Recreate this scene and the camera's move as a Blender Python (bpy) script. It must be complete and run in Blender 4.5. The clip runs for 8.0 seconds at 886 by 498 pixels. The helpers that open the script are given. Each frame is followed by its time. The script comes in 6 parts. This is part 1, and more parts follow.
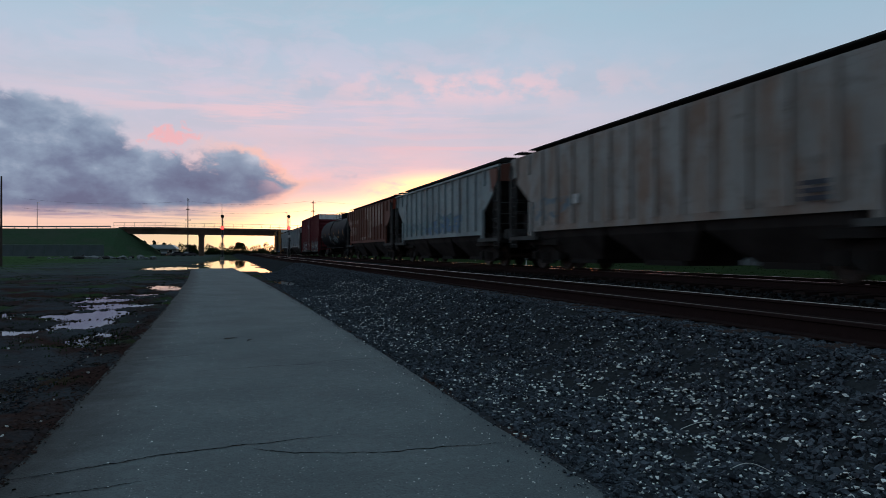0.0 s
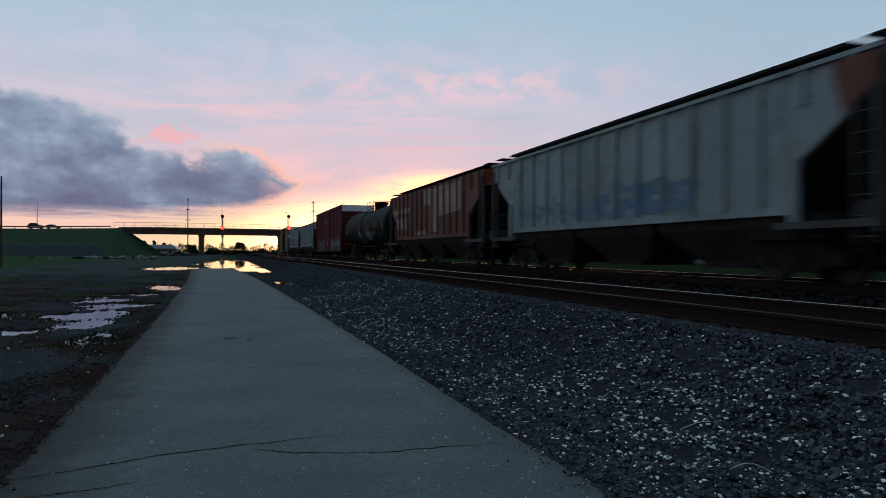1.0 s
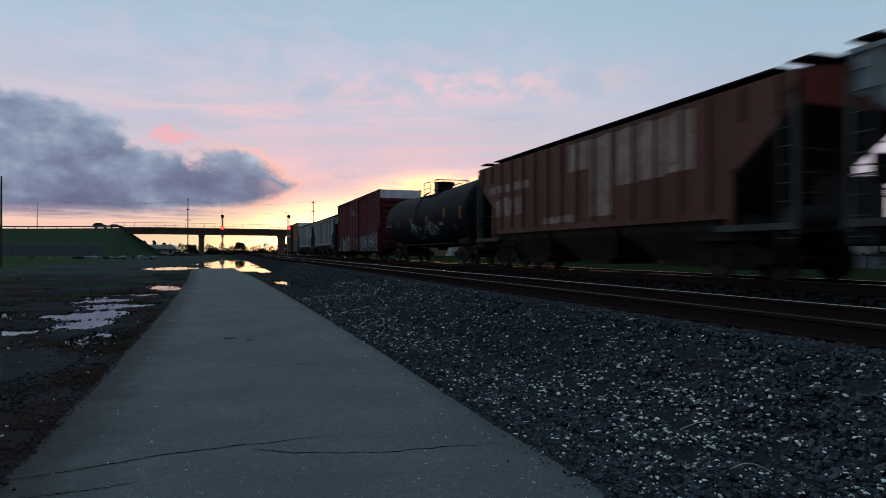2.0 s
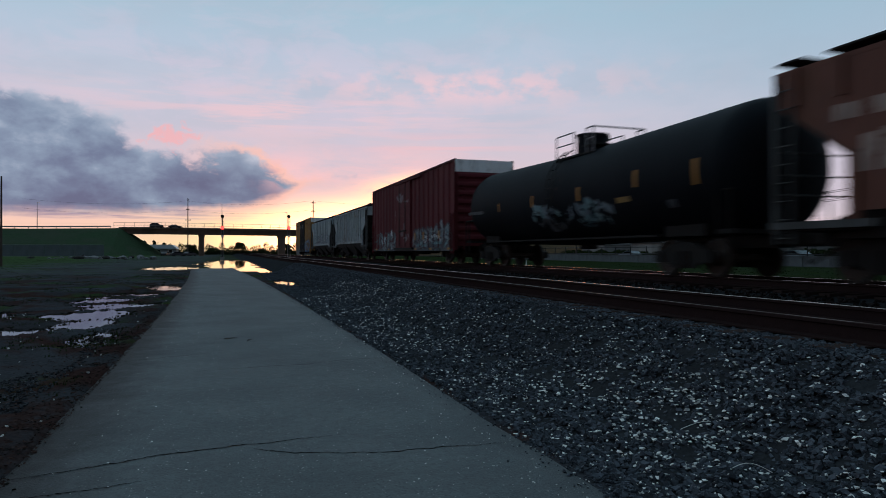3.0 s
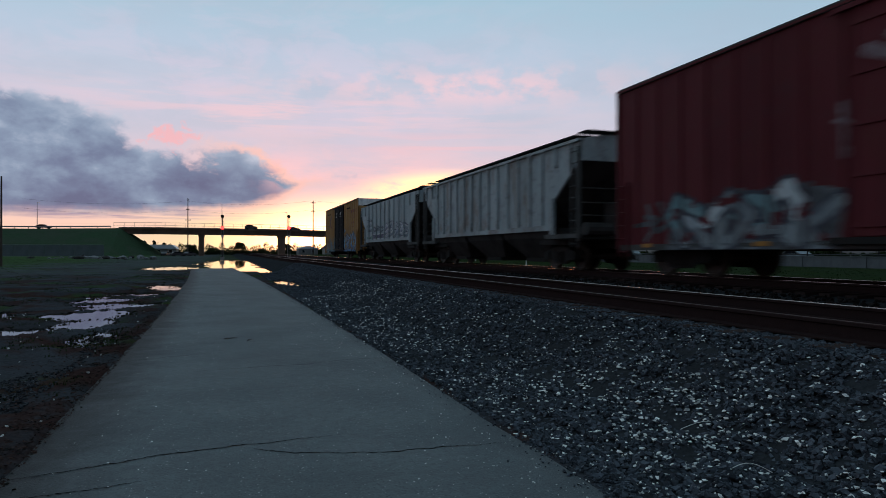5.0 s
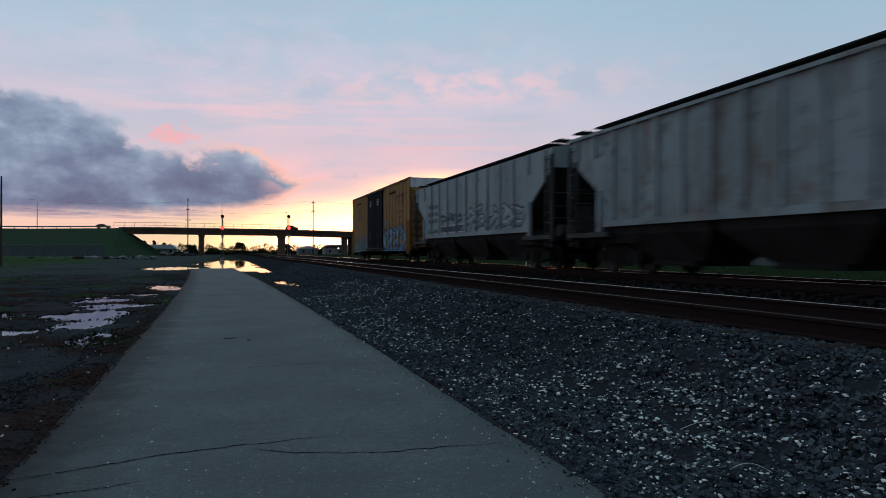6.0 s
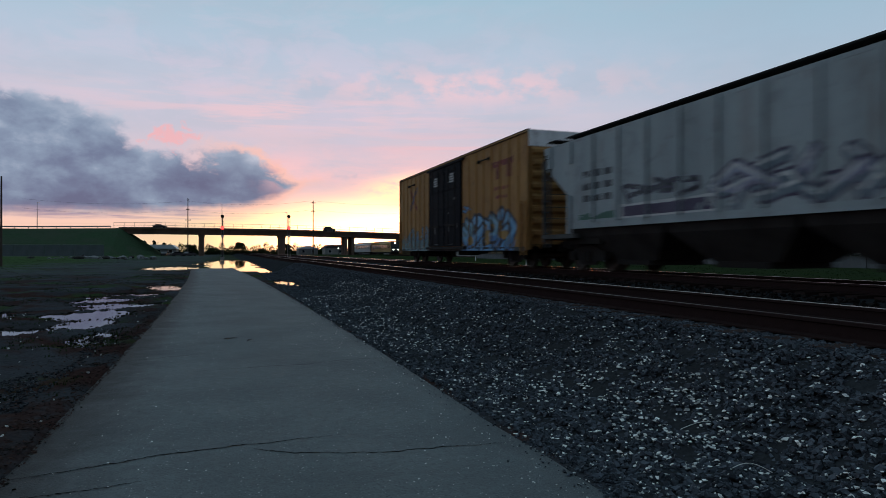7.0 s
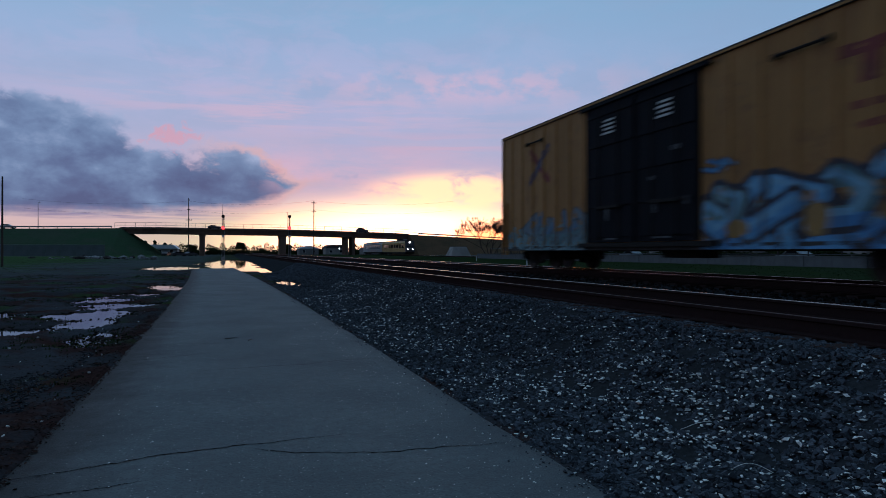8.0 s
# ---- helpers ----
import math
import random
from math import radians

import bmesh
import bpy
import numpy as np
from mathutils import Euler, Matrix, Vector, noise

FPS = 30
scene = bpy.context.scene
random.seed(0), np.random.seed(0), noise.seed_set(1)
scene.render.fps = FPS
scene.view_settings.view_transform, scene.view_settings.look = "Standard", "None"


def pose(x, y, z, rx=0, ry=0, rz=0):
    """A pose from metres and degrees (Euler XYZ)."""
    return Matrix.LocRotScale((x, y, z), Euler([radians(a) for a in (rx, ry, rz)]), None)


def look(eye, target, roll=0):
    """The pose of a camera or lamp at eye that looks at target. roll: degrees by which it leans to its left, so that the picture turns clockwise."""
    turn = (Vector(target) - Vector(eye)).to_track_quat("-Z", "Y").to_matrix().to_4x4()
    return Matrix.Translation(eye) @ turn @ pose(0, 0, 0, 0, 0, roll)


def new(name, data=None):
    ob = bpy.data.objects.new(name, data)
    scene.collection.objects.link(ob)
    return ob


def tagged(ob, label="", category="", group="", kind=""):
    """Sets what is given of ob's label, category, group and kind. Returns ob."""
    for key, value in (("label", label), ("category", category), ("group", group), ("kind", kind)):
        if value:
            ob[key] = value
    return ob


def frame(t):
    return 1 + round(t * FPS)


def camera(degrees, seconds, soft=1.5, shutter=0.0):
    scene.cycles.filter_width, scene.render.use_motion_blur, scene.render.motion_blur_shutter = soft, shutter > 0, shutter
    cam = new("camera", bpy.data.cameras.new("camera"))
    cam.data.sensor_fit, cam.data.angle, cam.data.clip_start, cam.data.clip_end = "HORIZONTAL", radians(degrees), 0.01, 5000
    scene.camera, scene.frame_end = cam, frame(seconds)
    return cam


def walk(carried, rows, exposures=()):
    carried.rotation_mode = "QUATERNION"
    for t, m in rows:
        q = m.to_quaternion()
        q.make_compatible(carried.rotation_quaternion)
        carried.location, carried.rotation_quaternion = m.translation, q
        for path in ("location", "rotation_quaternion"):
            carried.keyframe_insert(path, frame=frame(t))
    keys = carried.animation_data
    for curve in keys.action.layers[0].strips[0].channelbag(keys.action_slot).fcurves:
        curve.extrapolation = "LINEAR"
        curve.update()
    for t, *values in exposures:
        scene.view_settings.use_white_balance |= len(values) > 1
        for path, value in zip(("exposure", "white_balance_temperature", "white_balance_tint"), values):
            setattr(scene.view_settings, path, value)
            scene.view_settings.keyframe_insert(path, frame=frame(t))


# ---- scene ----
# One still camera beside a path, 1.4 m above it; y runs along the railway, x to its right.
YAW = 18.46
EYE = (0.0, 0.0, 1.4)


def aim(yaw, tilt=0.25, roll=0.0):
    yr = radians(yaw)
    return look(EYE, (math.sin(yr) * 10, math.cos(yr) * 10, 1.4 + 10 * math.tan(radians(tilt))), roll)


cam = camera(68.6, 8.0, soft=0.85, shutter=0.6)
walk(cam, [(0.0, aim(YAW)), (7.0, aim(YAW)), (7.3, aim(YAW - 0.06)), (8.0, aim(YAW - 0.06))],
     exposures=[(0.0, 0.0, 6500, 10), (3.0, 0.0, 6500, 10), (3.5, 0.1, 6750, 12), (4.0, 0.05, 6500, 10), (4.5, 0.1, 6500, 10), (6.0, 0.0, 6500, 10), (7.0, 0.0, 6500, 10), (7.5, -0.10, 5850, 10), (8.0, -0.38, 5350, 13)])


# ---- colours ----
def lin(v):
    v /= 255.0
    return v / 12.92 if v <= 0.04045 else ((v + 0.055) / 1.055) ** 2.4


def rgb(r, g, b):
    return (lin(r), lin(g), lin(b), 1.0)


# ---- world: dusk sky with a glow where the sun went down, streaks and one cloud bank ----
class Val:
    """A number socket of a node tree, with arithmetic."""

    def __init__(self, tree, socket):
        self.tree, self.socket = tree, socket

    def op(self, kind, other=None, third=None):
        n = self.tree.nodes.new("ShaderNodeMath")
        n.operation = kind
        for i, v in enumerate((self, other, third)):
            if v is None:
                continue
            if isinstance(v, Val):
                self.tree.links.new(v.socket, n.inputs[i])
            else:
                n.inputs[i].default_value = v
        return Val(self.tree, n.outputs[0])

    def __add__(self, o):
        return self.op("ADD", o)

    def __sub__(self, o):
        return self.op("SUBTRACT", o)

    def __mul__(self, o):
        return self.op("MULTIPLY", o)

    def smooth(self, a, b):
        n = self.tree.nodes.new("ShaderNodeMapRange")
        n.interpolation_type = "SMOOTHSTEP"
        self.tree.links.new(self.socket, n.inputs[0])
        n.inputs[1].default_value, n.inputs[2].default_value = a, b
        return Val(self.tree, n.outputs[0])

    def bell(self, centre, width):
        d = (self - centre) * (1.0 / width)
        return (d * d * -1.0).op("EXPONENT")


def noise_val(tree, vec, scale, detail=5.0, rough=0.55, distort=0.0):
    n = tree.nodes.new("ShaderNodeTexNoise")
    n.inputs["Scale"].default_value, n.inputs["Detail"].default_value = scale, detail
    n.inputs["Roughness"].default_value, n.inputs["Distortion"].default_value = rough, distort
    tree.links.new(vec, n.inputs["Vector"])
    return Val(tree, n.outputs[0])


def ramp_col(tree, fac, stops):
    n = tree.nodes.new("ShaderNodeValToRGB")
    n.color_ramp.interpolation = "EASE" if len(stops) < 4 else "LINEAR"
    while len(n.color_ramp.elements) < len(stops):
        n.color_ramp.elements.new(0.5)
    for e, (p, c) in zip(n.color_ramp.elements, stops):
        e.position, e.color = p, c
    tree.links.new(fac.socket, n.inputs[0])
    return n.outputs[0]


def mix_col(tree, fac, a, b, kind="MIX"):
    n = tree.nodes.new("ShaderNodeMix")
    n.data_type, n.blend_type = "RGBA", kind
    for v, i in ((fac, 0), (a, 6), (b, 7)):
        if isinstance(v, Val):
            v = v.socket
        if isinstance(v, bpy.types.NodeSocket):
            tree.links.new(v, n.inputs[i])
        else:
            n.inputs[i].default_value = v
    return n.outputs[2]


def dusk_sky():
    world = bpy.data.worlds.new("dusk_sky")
    scene.world = world
    world.use_nodes = True
    t = world.node_tree
    t.nodes.clear()
    tc = t.nodes.new("ShaderNodeTexCoord")
    sep = t.nodes.new("ShaderNodeSeparateXYZ")
    t.links.new(tc.outputs["Generated"], sep.inputs[0])
    x, y, z = (Val(t, sep.outputs[i]) for i in range(3))
    az = x.op("ARCTAN2", y) * 57.2958
    el = z.op("ARCSINE") * 57.2958

    def plane(sx, sy, off=0.0):
        c = t.nodes.new("ShaderNodeCombineXYZ")
        for i, v in enumerate((az * sx, el * sy + off)):
            t.links.new(v.socket, c.inputs[i])
        return c.outputs[0]

    # clear dusk gradient
    base = ramp_col(t, el.op("DIVIDE", 90.0).op("POWER", 0.5), [
        (0.0, rgb(252, 206, 176)), (0.16, rgb(251, 206, 186)), (0.225, rgb(238, 200, 199)), (0.29, rgb(214, 198, 209)),
        (0.37, rgb(200, 200, 216)), (0.43, rgb(182, 198, 217)), (0.485, rgb(164, 194, 212)), (0.66, rgb(150, 186, 207)),
        (1.0, rgb(148, 184, 204))])
    # pale veils, pink streaks and a row of small puffs
    soft = noise_val(t, plane(0.07, 0.2, 19.0), 1.5, 5.0, 0.55)
    col = mix_col(t, soft.smooth(0.42, 0.66) * el.smooth(7.0, 12.0) * 0.4, base, rgb(178, 190, 208))
    wide = noise_val(t, plane(0.09, 0.3, 7.0), 1.5, 6.0, 0.6, 0.3)
    veil = el.bell(6.8, 2.5) * az.bell(9.0, 13.0)
    col = mix_col(t, (veil * wide.smooth(0.3, 0.66)) * 0.52, col, (1.2, 0.60, 0.57, 1))
    streak = noise_val(t, plane(0.045, 0.4), 2.0, 6.0, 0.6, 0.3)
    high = el.bell(11.8, 1.9) * az.bell(6.0, 18.0)
    col = mix_col(t, (streak.smooth(0.42, 0.62) * high) * 0.6, col, rgb(250, 202, 206))
    # mottled lilac haze high up, broken like combed wool
    wool = noise_val(t, plane(0.11, 0.26, 53.0), 1.6, 6.0, 0.62, 0.5)
    col = mix_col(t, wool.smooth(0.44, 0.64) * el.bell(14.0, 5.5) * az.bell(5.0, 24.0) * 0.5, col, rgb(214, 202, 220))
    band = noise_val(t, plane(0.03, 0.5, 61.0), 1.7, 5.0, 0.55, 0.2)
    col = mix_col(t, band.smooth(0.45, 0.6) * el.bell(9.4, 0.9) * az.bell(18.0, 8.0) * 0.42, col, rgb(255, 190, 192))
    puff = noise_val(t, plane(0.2, 0.34, 3.0), 1.7, 4.0, 0.55)
    col = mix_col(t, puff.smooth(0.40, 0.62) * el.bell(14.2, 1.5) * az.bell(21.0, 14.0) * 0.75, col, rgb(246, 204, 210))
    # warm band low down, white-yellow where the sun went under
    low = noise_val(t, plane(0.09, 0.45, 31.0), 1.8, 5.0, 0.6, 0.3)
    warm = el.bell(0.0, 4.2) * az.bell(13.0, 18.0)
    col = mix_col(t, (warm * (low * 1.0 + 0.6)).smooth(0.1, 0.85), col, rgb(255, 234, 164))
    core = el.bell(0.4, 3.9) * az.bell(15.0, 13.5)
    col = mix_col(t, core.smooth(0.1, 0.8), col, (4.6, 2.2, 1.12, 1))
    patch = noise_val(t, plane(0.2, 0.5, 3.4), 1.1, 5.0, 0.6, 0.4)
    col = mix_col(t, (patch.smooth(0.22, 0.58) * el.bell(5.2, 1.5) * az.bell(19.5, 6.5)).smooth(0.03, 0.65) * 0.8, col, (2.6, 1.3, 0.54, 1))
    edge = az.smooth(16.0, 23.0) * el.bell(0.4, 2.0) * (az * -1.0).smooth(-60.0, -30.0)
    col = mix_col(t, edge.smooth(0.0, 0.75) * 0.9, col, (5.2, 1.35, 0.34, 1))
    # bank of blue-grey cloud on the left: billowed top, flat base, drawn out to a tip on the right
    warp = noise_val(t, plane(0.16, 0.2, 5.0), 1.2, 6.0, 0.55)
    fine = noise_val(t, plane(0.2, 0.3, 11.0), 1.9, 5.0, 0.55, 0.3)
    curl = noise_val(t, plane(0.45, 0.6, 2.0), 2.0, 5.0, 0.6, 0.6)
    billow = noise_val(t, plane(0.24, 0.4, 17.0), 1.0, 5.0, 0.5, 0.1)
    strata = noise_val(t, plane(0.05, 0.7, 29.0), 1.6, 5.0, 0.6, 0.2)

    def lobe(ca, ce, ra, re):
        da, de = (az - ca) * (1.0 / ra), (el - ce) * (1.0 / re)
        return (da * da + de * de).op("SQRT") * -1.0 + 1.0

    def profile(pts):
        """A height in degrees that follows the azimuth."""
        stops = [((a + 40.0) / 60.0, (h / 20.0, h / 20.0, h / 20.0, 1.0)) for a, h in pts]
        return Val(t, ramp_col(t, (az + 40.0) * (1.0 / 60.0), stops)) * 20.0

    top = profile([(-40, 10.5), (-26, 12.9), (-16, 12.0), (-11.5, 10.9), (-8.0, 10.1), (-6.0, 8.6), (-3.5, 8.4), (1.5, 8.6), (4.0, 7.3), (6.6, 5.9)])
    low_edge = profile([(-40, 2.5), (-16, 2.7), (-8, 2.9), (-3.0, 3.2), (1.5, 3.6), (4.2, 4.4), (6.6, 6.3)])
    lump = noise_val(t, plane(0.12, 0.22, 71.0), 1.0, 2.0, 0.5)
    upper = top - el + (lump - 0.5) * 3.4 + (billow - 0.5) * 3.6 + (curl - 0.5) * 1.5
    lower = el - low_edge + (strata - 0.5) * 1.1 + (curl - 0.5) * 0.5
    field = upper.op("SMOOTH_MIN", lower, 0.5)
    mask = field.smooth(-0.15, 0.75) * az.smooth(-75.0, -40.0)
    lit = (billow - 0.5) * 1.6 + (fine - 0.5) * 0.7 + (curl - 0.5) * 0.35
    shade = lit + el.smooth(3.4, 11.0) * 0.35 + upper.smooth(1.6, 0.0) * 0.22 + 0.28
    cloud = ramp_col(t, shade, [(0.0, rgb(98, 104, 134)), (0.3, rgb(112, 124, 152)), (0.62, rgb(136, 152, 176)), (0.85, rgb(164, 176, 196)), (1.0, rgb(190, 196, 212))])
    rim = field.smooth(-0.9, 0.1) * az.smooth(-5.0, 3.5) * (az * -1.0).smooth(-9.5, -5.5)
    col = mix_col(t, rim * 0.75, col, rgb(255, 196, 178))
    col = mix_col(t, mask * 0.96, col, cloud)
    glint = noise_val(t, plane(0.3, 0.5, 41.0), 1.3, 5.0, 0.6, 0.5)
    col = mix_col(t, glint.smooth(0.46, 0.62) * az.bell(4.4, 1.5) * el.bell(6.2, 1.2) * 0.4, col, rgb(255, 178, 172))
    # thin dark streaks under the bank and one pink puff above it
    thin = noise_val(t, plane(0.05, 0.9, 23.0), 2.0, 5.0, 0.6)
    col = mix_col(t, thin.smooth(0.42, 0.6) * el.bell(3.0, 0.5) * az.bell(-9.0, 9.0) * 0.85, col, rgb(150, 134, 160))
    tuft = (lobe(-4.3, 9.3, 2.5, 1.25) + (curl - 0.5) * 3.0).smooth(0.1, 0.8)
    col = mix_col(t, tuft * 0.7, col, rgb(250, 178, 180))
    # cooler and duller off to the side of the sunset
    col = mix_col(t, az.smooth(30.0, 46.0) * (el * -1.0).smooth(-11.0, -7.0) * 0.8, col, rgb(196, 192, 208))
    col = mix_col(t, az.smooth(18.0, 52.0) * el.smooth(8.0, 14.0) * 0.45, col, rgb(142, 178, 198))
    # the sky darkens away from the sunset
    away = (x * math.sin(radians(14)) + y * math.cos(radians(14)) + z * 0.95).smooth(-0.12, 0.95)
    col = mix_col(t, away, mix_col(t, 1.0, col, (0.35, 0.38, 0.42, 1), "MULTIPLY"), col)
    bg = t.nodes.new("ShaderNodeBackground")
    out = t.nodes.new("ShaderNodeOutputWorld")
    bg.inputs[1].default_value = 1.0
    t.links.new(col, bg.inputs[0])
    t.links.new(bg.outputs[0], out.inputs[0])


dusk_sky()
sun_data = bpy.data.lights.new("sun", "SUN")
sun_data.energy, sun_data.angle, sun_data.color = 0.12, radians(14), (1.0, 0.6, 0.32)
sun = new("sun", sun_data)
sun.matrix_world = look((0, 0, 60), (-math.sin(radians(14)) * 100, -math.cos(radians(14)) * 100, 54))


# ---- materials ----
def material(name, base, rough=0.7, metal=0.0, second=None, scale=3.0, amount=0.5, stretch=(1, 1, 1), rust=0.0,
             rust_col=(0.09, 0.035, 0.016, 1), fine=0.25, bump=0.25, fine_scale=60.0, spots=None, random_tone=0.0, emit=None, island=0.0, spec=0.3, runs=0.0, blots=0.0):
    """Paint, stone or metal: a base, a second tone in soft stains, rust or dirt in streaks, and a fine grain with relief."""
    m = bpy.data.materials.new(name)
    m.use_nodes = True
    t = m.node_tree
    b = t.nodes["Principled BSDF"]
    tc = t.nodes.new("ShaderNodeTexCoord")
    mp = t.nodes.new("ShaderNodeMapping")
    mp.inputs["Scale"].default_value = stretch
    t.links.new(tc.outputs["Object"], mp.inputs[0])
    obj = tc.outputs["Object"]
    base = (*base[:3], 1.0)
    second = second or tuple(c * 0.55 for c in base[:3])
    large = noise_val(t, mp.outputs[0], scale, 5.0, 0.6, 0.2)
    grain = noise_val(t, obj, fine_scale, 3.0, 0.6)
    col = mix_col(t, large.smooth(0.38, 0.68) * amount, base, (*second[:3], 1.0))
    if rust > 0:
        r = noise_val(t, mp.outputs[0], scale * 1.7, 7.0, 0.68, 0.3)
        col = mix_col(t, r.smooth(0.66 - rust * 0.3, 0.76 - rust * 0.2) * 0.85, col, rust_col)
    if runs > 0:
        mr = t.nodes.new("ShaderNodeMapping")
        mr.inputs["Scale"].default_value = (1.0, 5.0, 0.22)
        t.links.new(tc.outputs["Object"], mr.inputs[0])
        run = noise_val(t, mr.outputs[0], 1.4, 6.0, 0.7)
        col = mix_col(t, run.smooth(0.48, 0.72) * runs, col, tuple(v * 0.42 for v in second[:3]) + (1.0,))
        blot = noise_val(t, obj, 1.9, 7.0, 0.7, 0.6)
        col = mix_col(t, blot.smooth(0.54, 0.7) * runs * 0.7, col, rust_col)
    if blots > 0:
        own = t.nodes.new("ShaderNodeObjectInfo")
        shift = t.nodes.new("ShaderNodeVectorMath")
        shift.operation = "ADD"
        far_off = t.nodes.new("ShaderNodeCombineXYZ")
        t.links.new((Val(t, own.outputs["Random"]) * 37.0).socket, far_off.inputs[1])
        t.links.new(obj, shift.inputs[0])
        t.links.new(far_off.outputs[0], shift.inputs[1])
        mb = t.nodes.new("ShaderNodeMapping")
        mb.inputs["Scale"].default_value = (1.0, 1.0, 0.55)
        t.links.new(shift.outputs[0], mb.inputs[0])
        sheet = noise_val(t, mb.outputs[0], 0.55, 4.0, 0.6, 0.3)
        col = mix_col(t, sheet.smooth(0.4, 0.64) * blots * 0.55, col, tuple(v * 1.25 for v in base[:3]) + (1.0,))
        orange = noise_val(t, mb.outputs[0], 1.1, 7.0, 0.72, 0.5)
        col = mix_col(t, orange.smooth(0.51, 0.63) * (blots * 0.85), col, rust_col)
        grime = noise_val(t, shift.outputs[0], 1.7, 7.0, 0.75, 0.8)
        col = mix_col(t, grime.smooth(0.53, 0.65) * (blots * 0.7), col, (0.05, 0.045, 0.042, 1))
    if spots:
        s = noise_val(t, obj, spots[1], 2.0, 0.5)
        col = mix_col(t, s.smooth(spots[2], spots[2] + 0.05), col, spots[0])
    if random_tone or island:
        info = t.nodes.new("ShaderNodeNewGeometry" if island else "ShaderNodeObjectInfo")
        rnd = Val(t, info.outputs["Random Per Island" if island else "Random"])
        k = island or random_tone
        g = t.nodes.new("ShaderNodeHueSaturation")
        t.links.new((rnd * (2 * k) + (1.0 - k)).socket, g.inputs["Value"])
        t.links.new(col, g.inputs["Color"])
        col = g.outputs[0]
    tone = t.nodes.new("ShaderNodeHueSaturation")
    t.links.new((grain * (2 * fine) + (1.0 - fine)).socket, tone.inputs["Value"])
    t.links.new(col, tone.inputs["Color"])
    t.links.new(tone.outputs[0], b.inputs["Base Color"])
    b.inputs["Metallic"].default_value = metal
    b.inputs["Specular IOR Level"].default_value = spec
    t.links.new((large * 0.25 + (rough - 0.12)).socket, b.inputs["Roughness"])
    if bump:
        bp = t.nodes.new("ShaderNodeBump")
        bp.inputs["Strength"].default_value, bp.inputs["Distance"].default_value = bump, 0.01
        t.links.new(grain.socket, bp.inputs["Height"])
        t.links.new(bp.outputs[0], b.inputs["Normal"])
    if emit:
        b.inputs["Emission Color"].default_value, b.inputs["Emission Strength"].default_value = emit[0], emit[1]
    return m


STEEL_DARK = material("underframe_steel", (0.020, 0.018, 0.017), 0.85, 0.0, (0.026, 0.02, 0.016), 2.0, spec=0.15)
WHEEL = material("wheel_steel", (0.03, 0.024, 0.02), 0.6, 0.3, (0.06, 0.03, 0.018), 4.0)
GREY_CAR = material("grey_car_paint", (0.33, 0.325, 0.31), 0.65, 0, (0.235, 0.215, 0.195), 0.6, 0.9, (1, 1, 0.3), 0.7, (0.215, 0.12, 0.075, 1), runs=0.5, blots=0.55)
PALE_CAR = material("pale_car_paint", (0.285, 0.345, 0.355), 0.65, 0, (0.19, 0.235, 0.245), 0.7, 0.9, (1, 1, 0.25), 0.3, (0.16, 0.10, 0.07, 1), runs=0.4, blots=0.45)
PALER_CAR = material("pale_grey_car_paint", (0.33, 0.375, 0.385), 0.65, 0, (0.25, 0.285, 0.295), 0.7, 0.8, (1, 1, 0.25), 0.2, (0.17, 0.115, 0.085, 1), runs=0.22, blots=0.35)
RUSTY_CAR = material("pale_rust_stained_car_paint", (0.33, 0.375, 0.385), 0.65, 0, (0.235, 0.26, 0.265), 0.7, 0.8, (1, 1, 0.25), 0.45, (0.165, 0.095, 0.062, 1), runs=0.4, blots=0.7)
BROWN_CAR = material("brown_car_paint", (0.155, 0.055, 0.036), 0.7, 0, (0.10, 0.038, 0.026), 0.6, 0.8, (1, 1, 0.4), 0.2, runs=0.45, blots=0.4)
PATCH = material("pale_paint_patch", (0.40, 0.29, 0.245), 0.7, 0, (0.29, 0.19, 0.15), 1.2, 0.9, runs=0.5, blots=0.4)
ORANGE_END = material("orange_red_end_paint", (0.30, 0.055, 0.03), 0.7, 0, (0.2, 0.04, 0.025), 0.8, 0.8, runs=0.4)
GREY_STEEL = material("dark_grey_steel", (0.075, 0.072, 0.069), 0.85, 0, (0.04, 0.038, 0.036), 1.2, 0.8, spec=0.1)
BAY = material("dark_bay_steel", (0.048, 0.044, 0.042), 0.85, 0, (0.028, 0.025, 0.024), 1.4, 0.8, spec=0.1)
G_FADE = material("faded_blue_grey_paint", (0.17, 0.21, 0.24), 0.7, 0, (0.10, 0.14, 0.17), 1.2, 0.9)
GRIME = material("grimy_ladder_paint", (0.09, 0.09, 0.088), 0.8, 0, (0.05, 0.048, 0.045), 1.0, 0.8, spec=0.1)
RED_CAR = material("red_car_paint", (0.118, 0.020, 0.025), 0.7, 0, (0.082, 0.0155, 0.020), 0.5, 0.8, (1, 1, 0.3), 0.1, runs=0.4, blots=0.2, spec=0.12)
YELLOW_CAR = material("yellow_car_paint", (0.36, 0.185, 0.056), 0.7, 0, (0.28, 0.14, 0.042), 0.5, 0.8, (1, 1, 0.3), 0.2, (0.17, 0.07, 0.03, 1), runs=0.45, blots=0.4)
BLACK_DOOR = material("black_door_paint", (0.006, 0.007, 0.011), 0.7, 0, (0.012, 0.013, 0.016), 1.0, 0.7, (1, 1, 0.4), runs=0.2, spec=0.08)
TANK_BLACK = material("tank_paint", (0.006, 0.0075, 0.010), 0.65, 0, (0.012, 0.013, 0.016), 0.6, 0.8, (1, 1, 0.5), 0.08, spec=0.06)
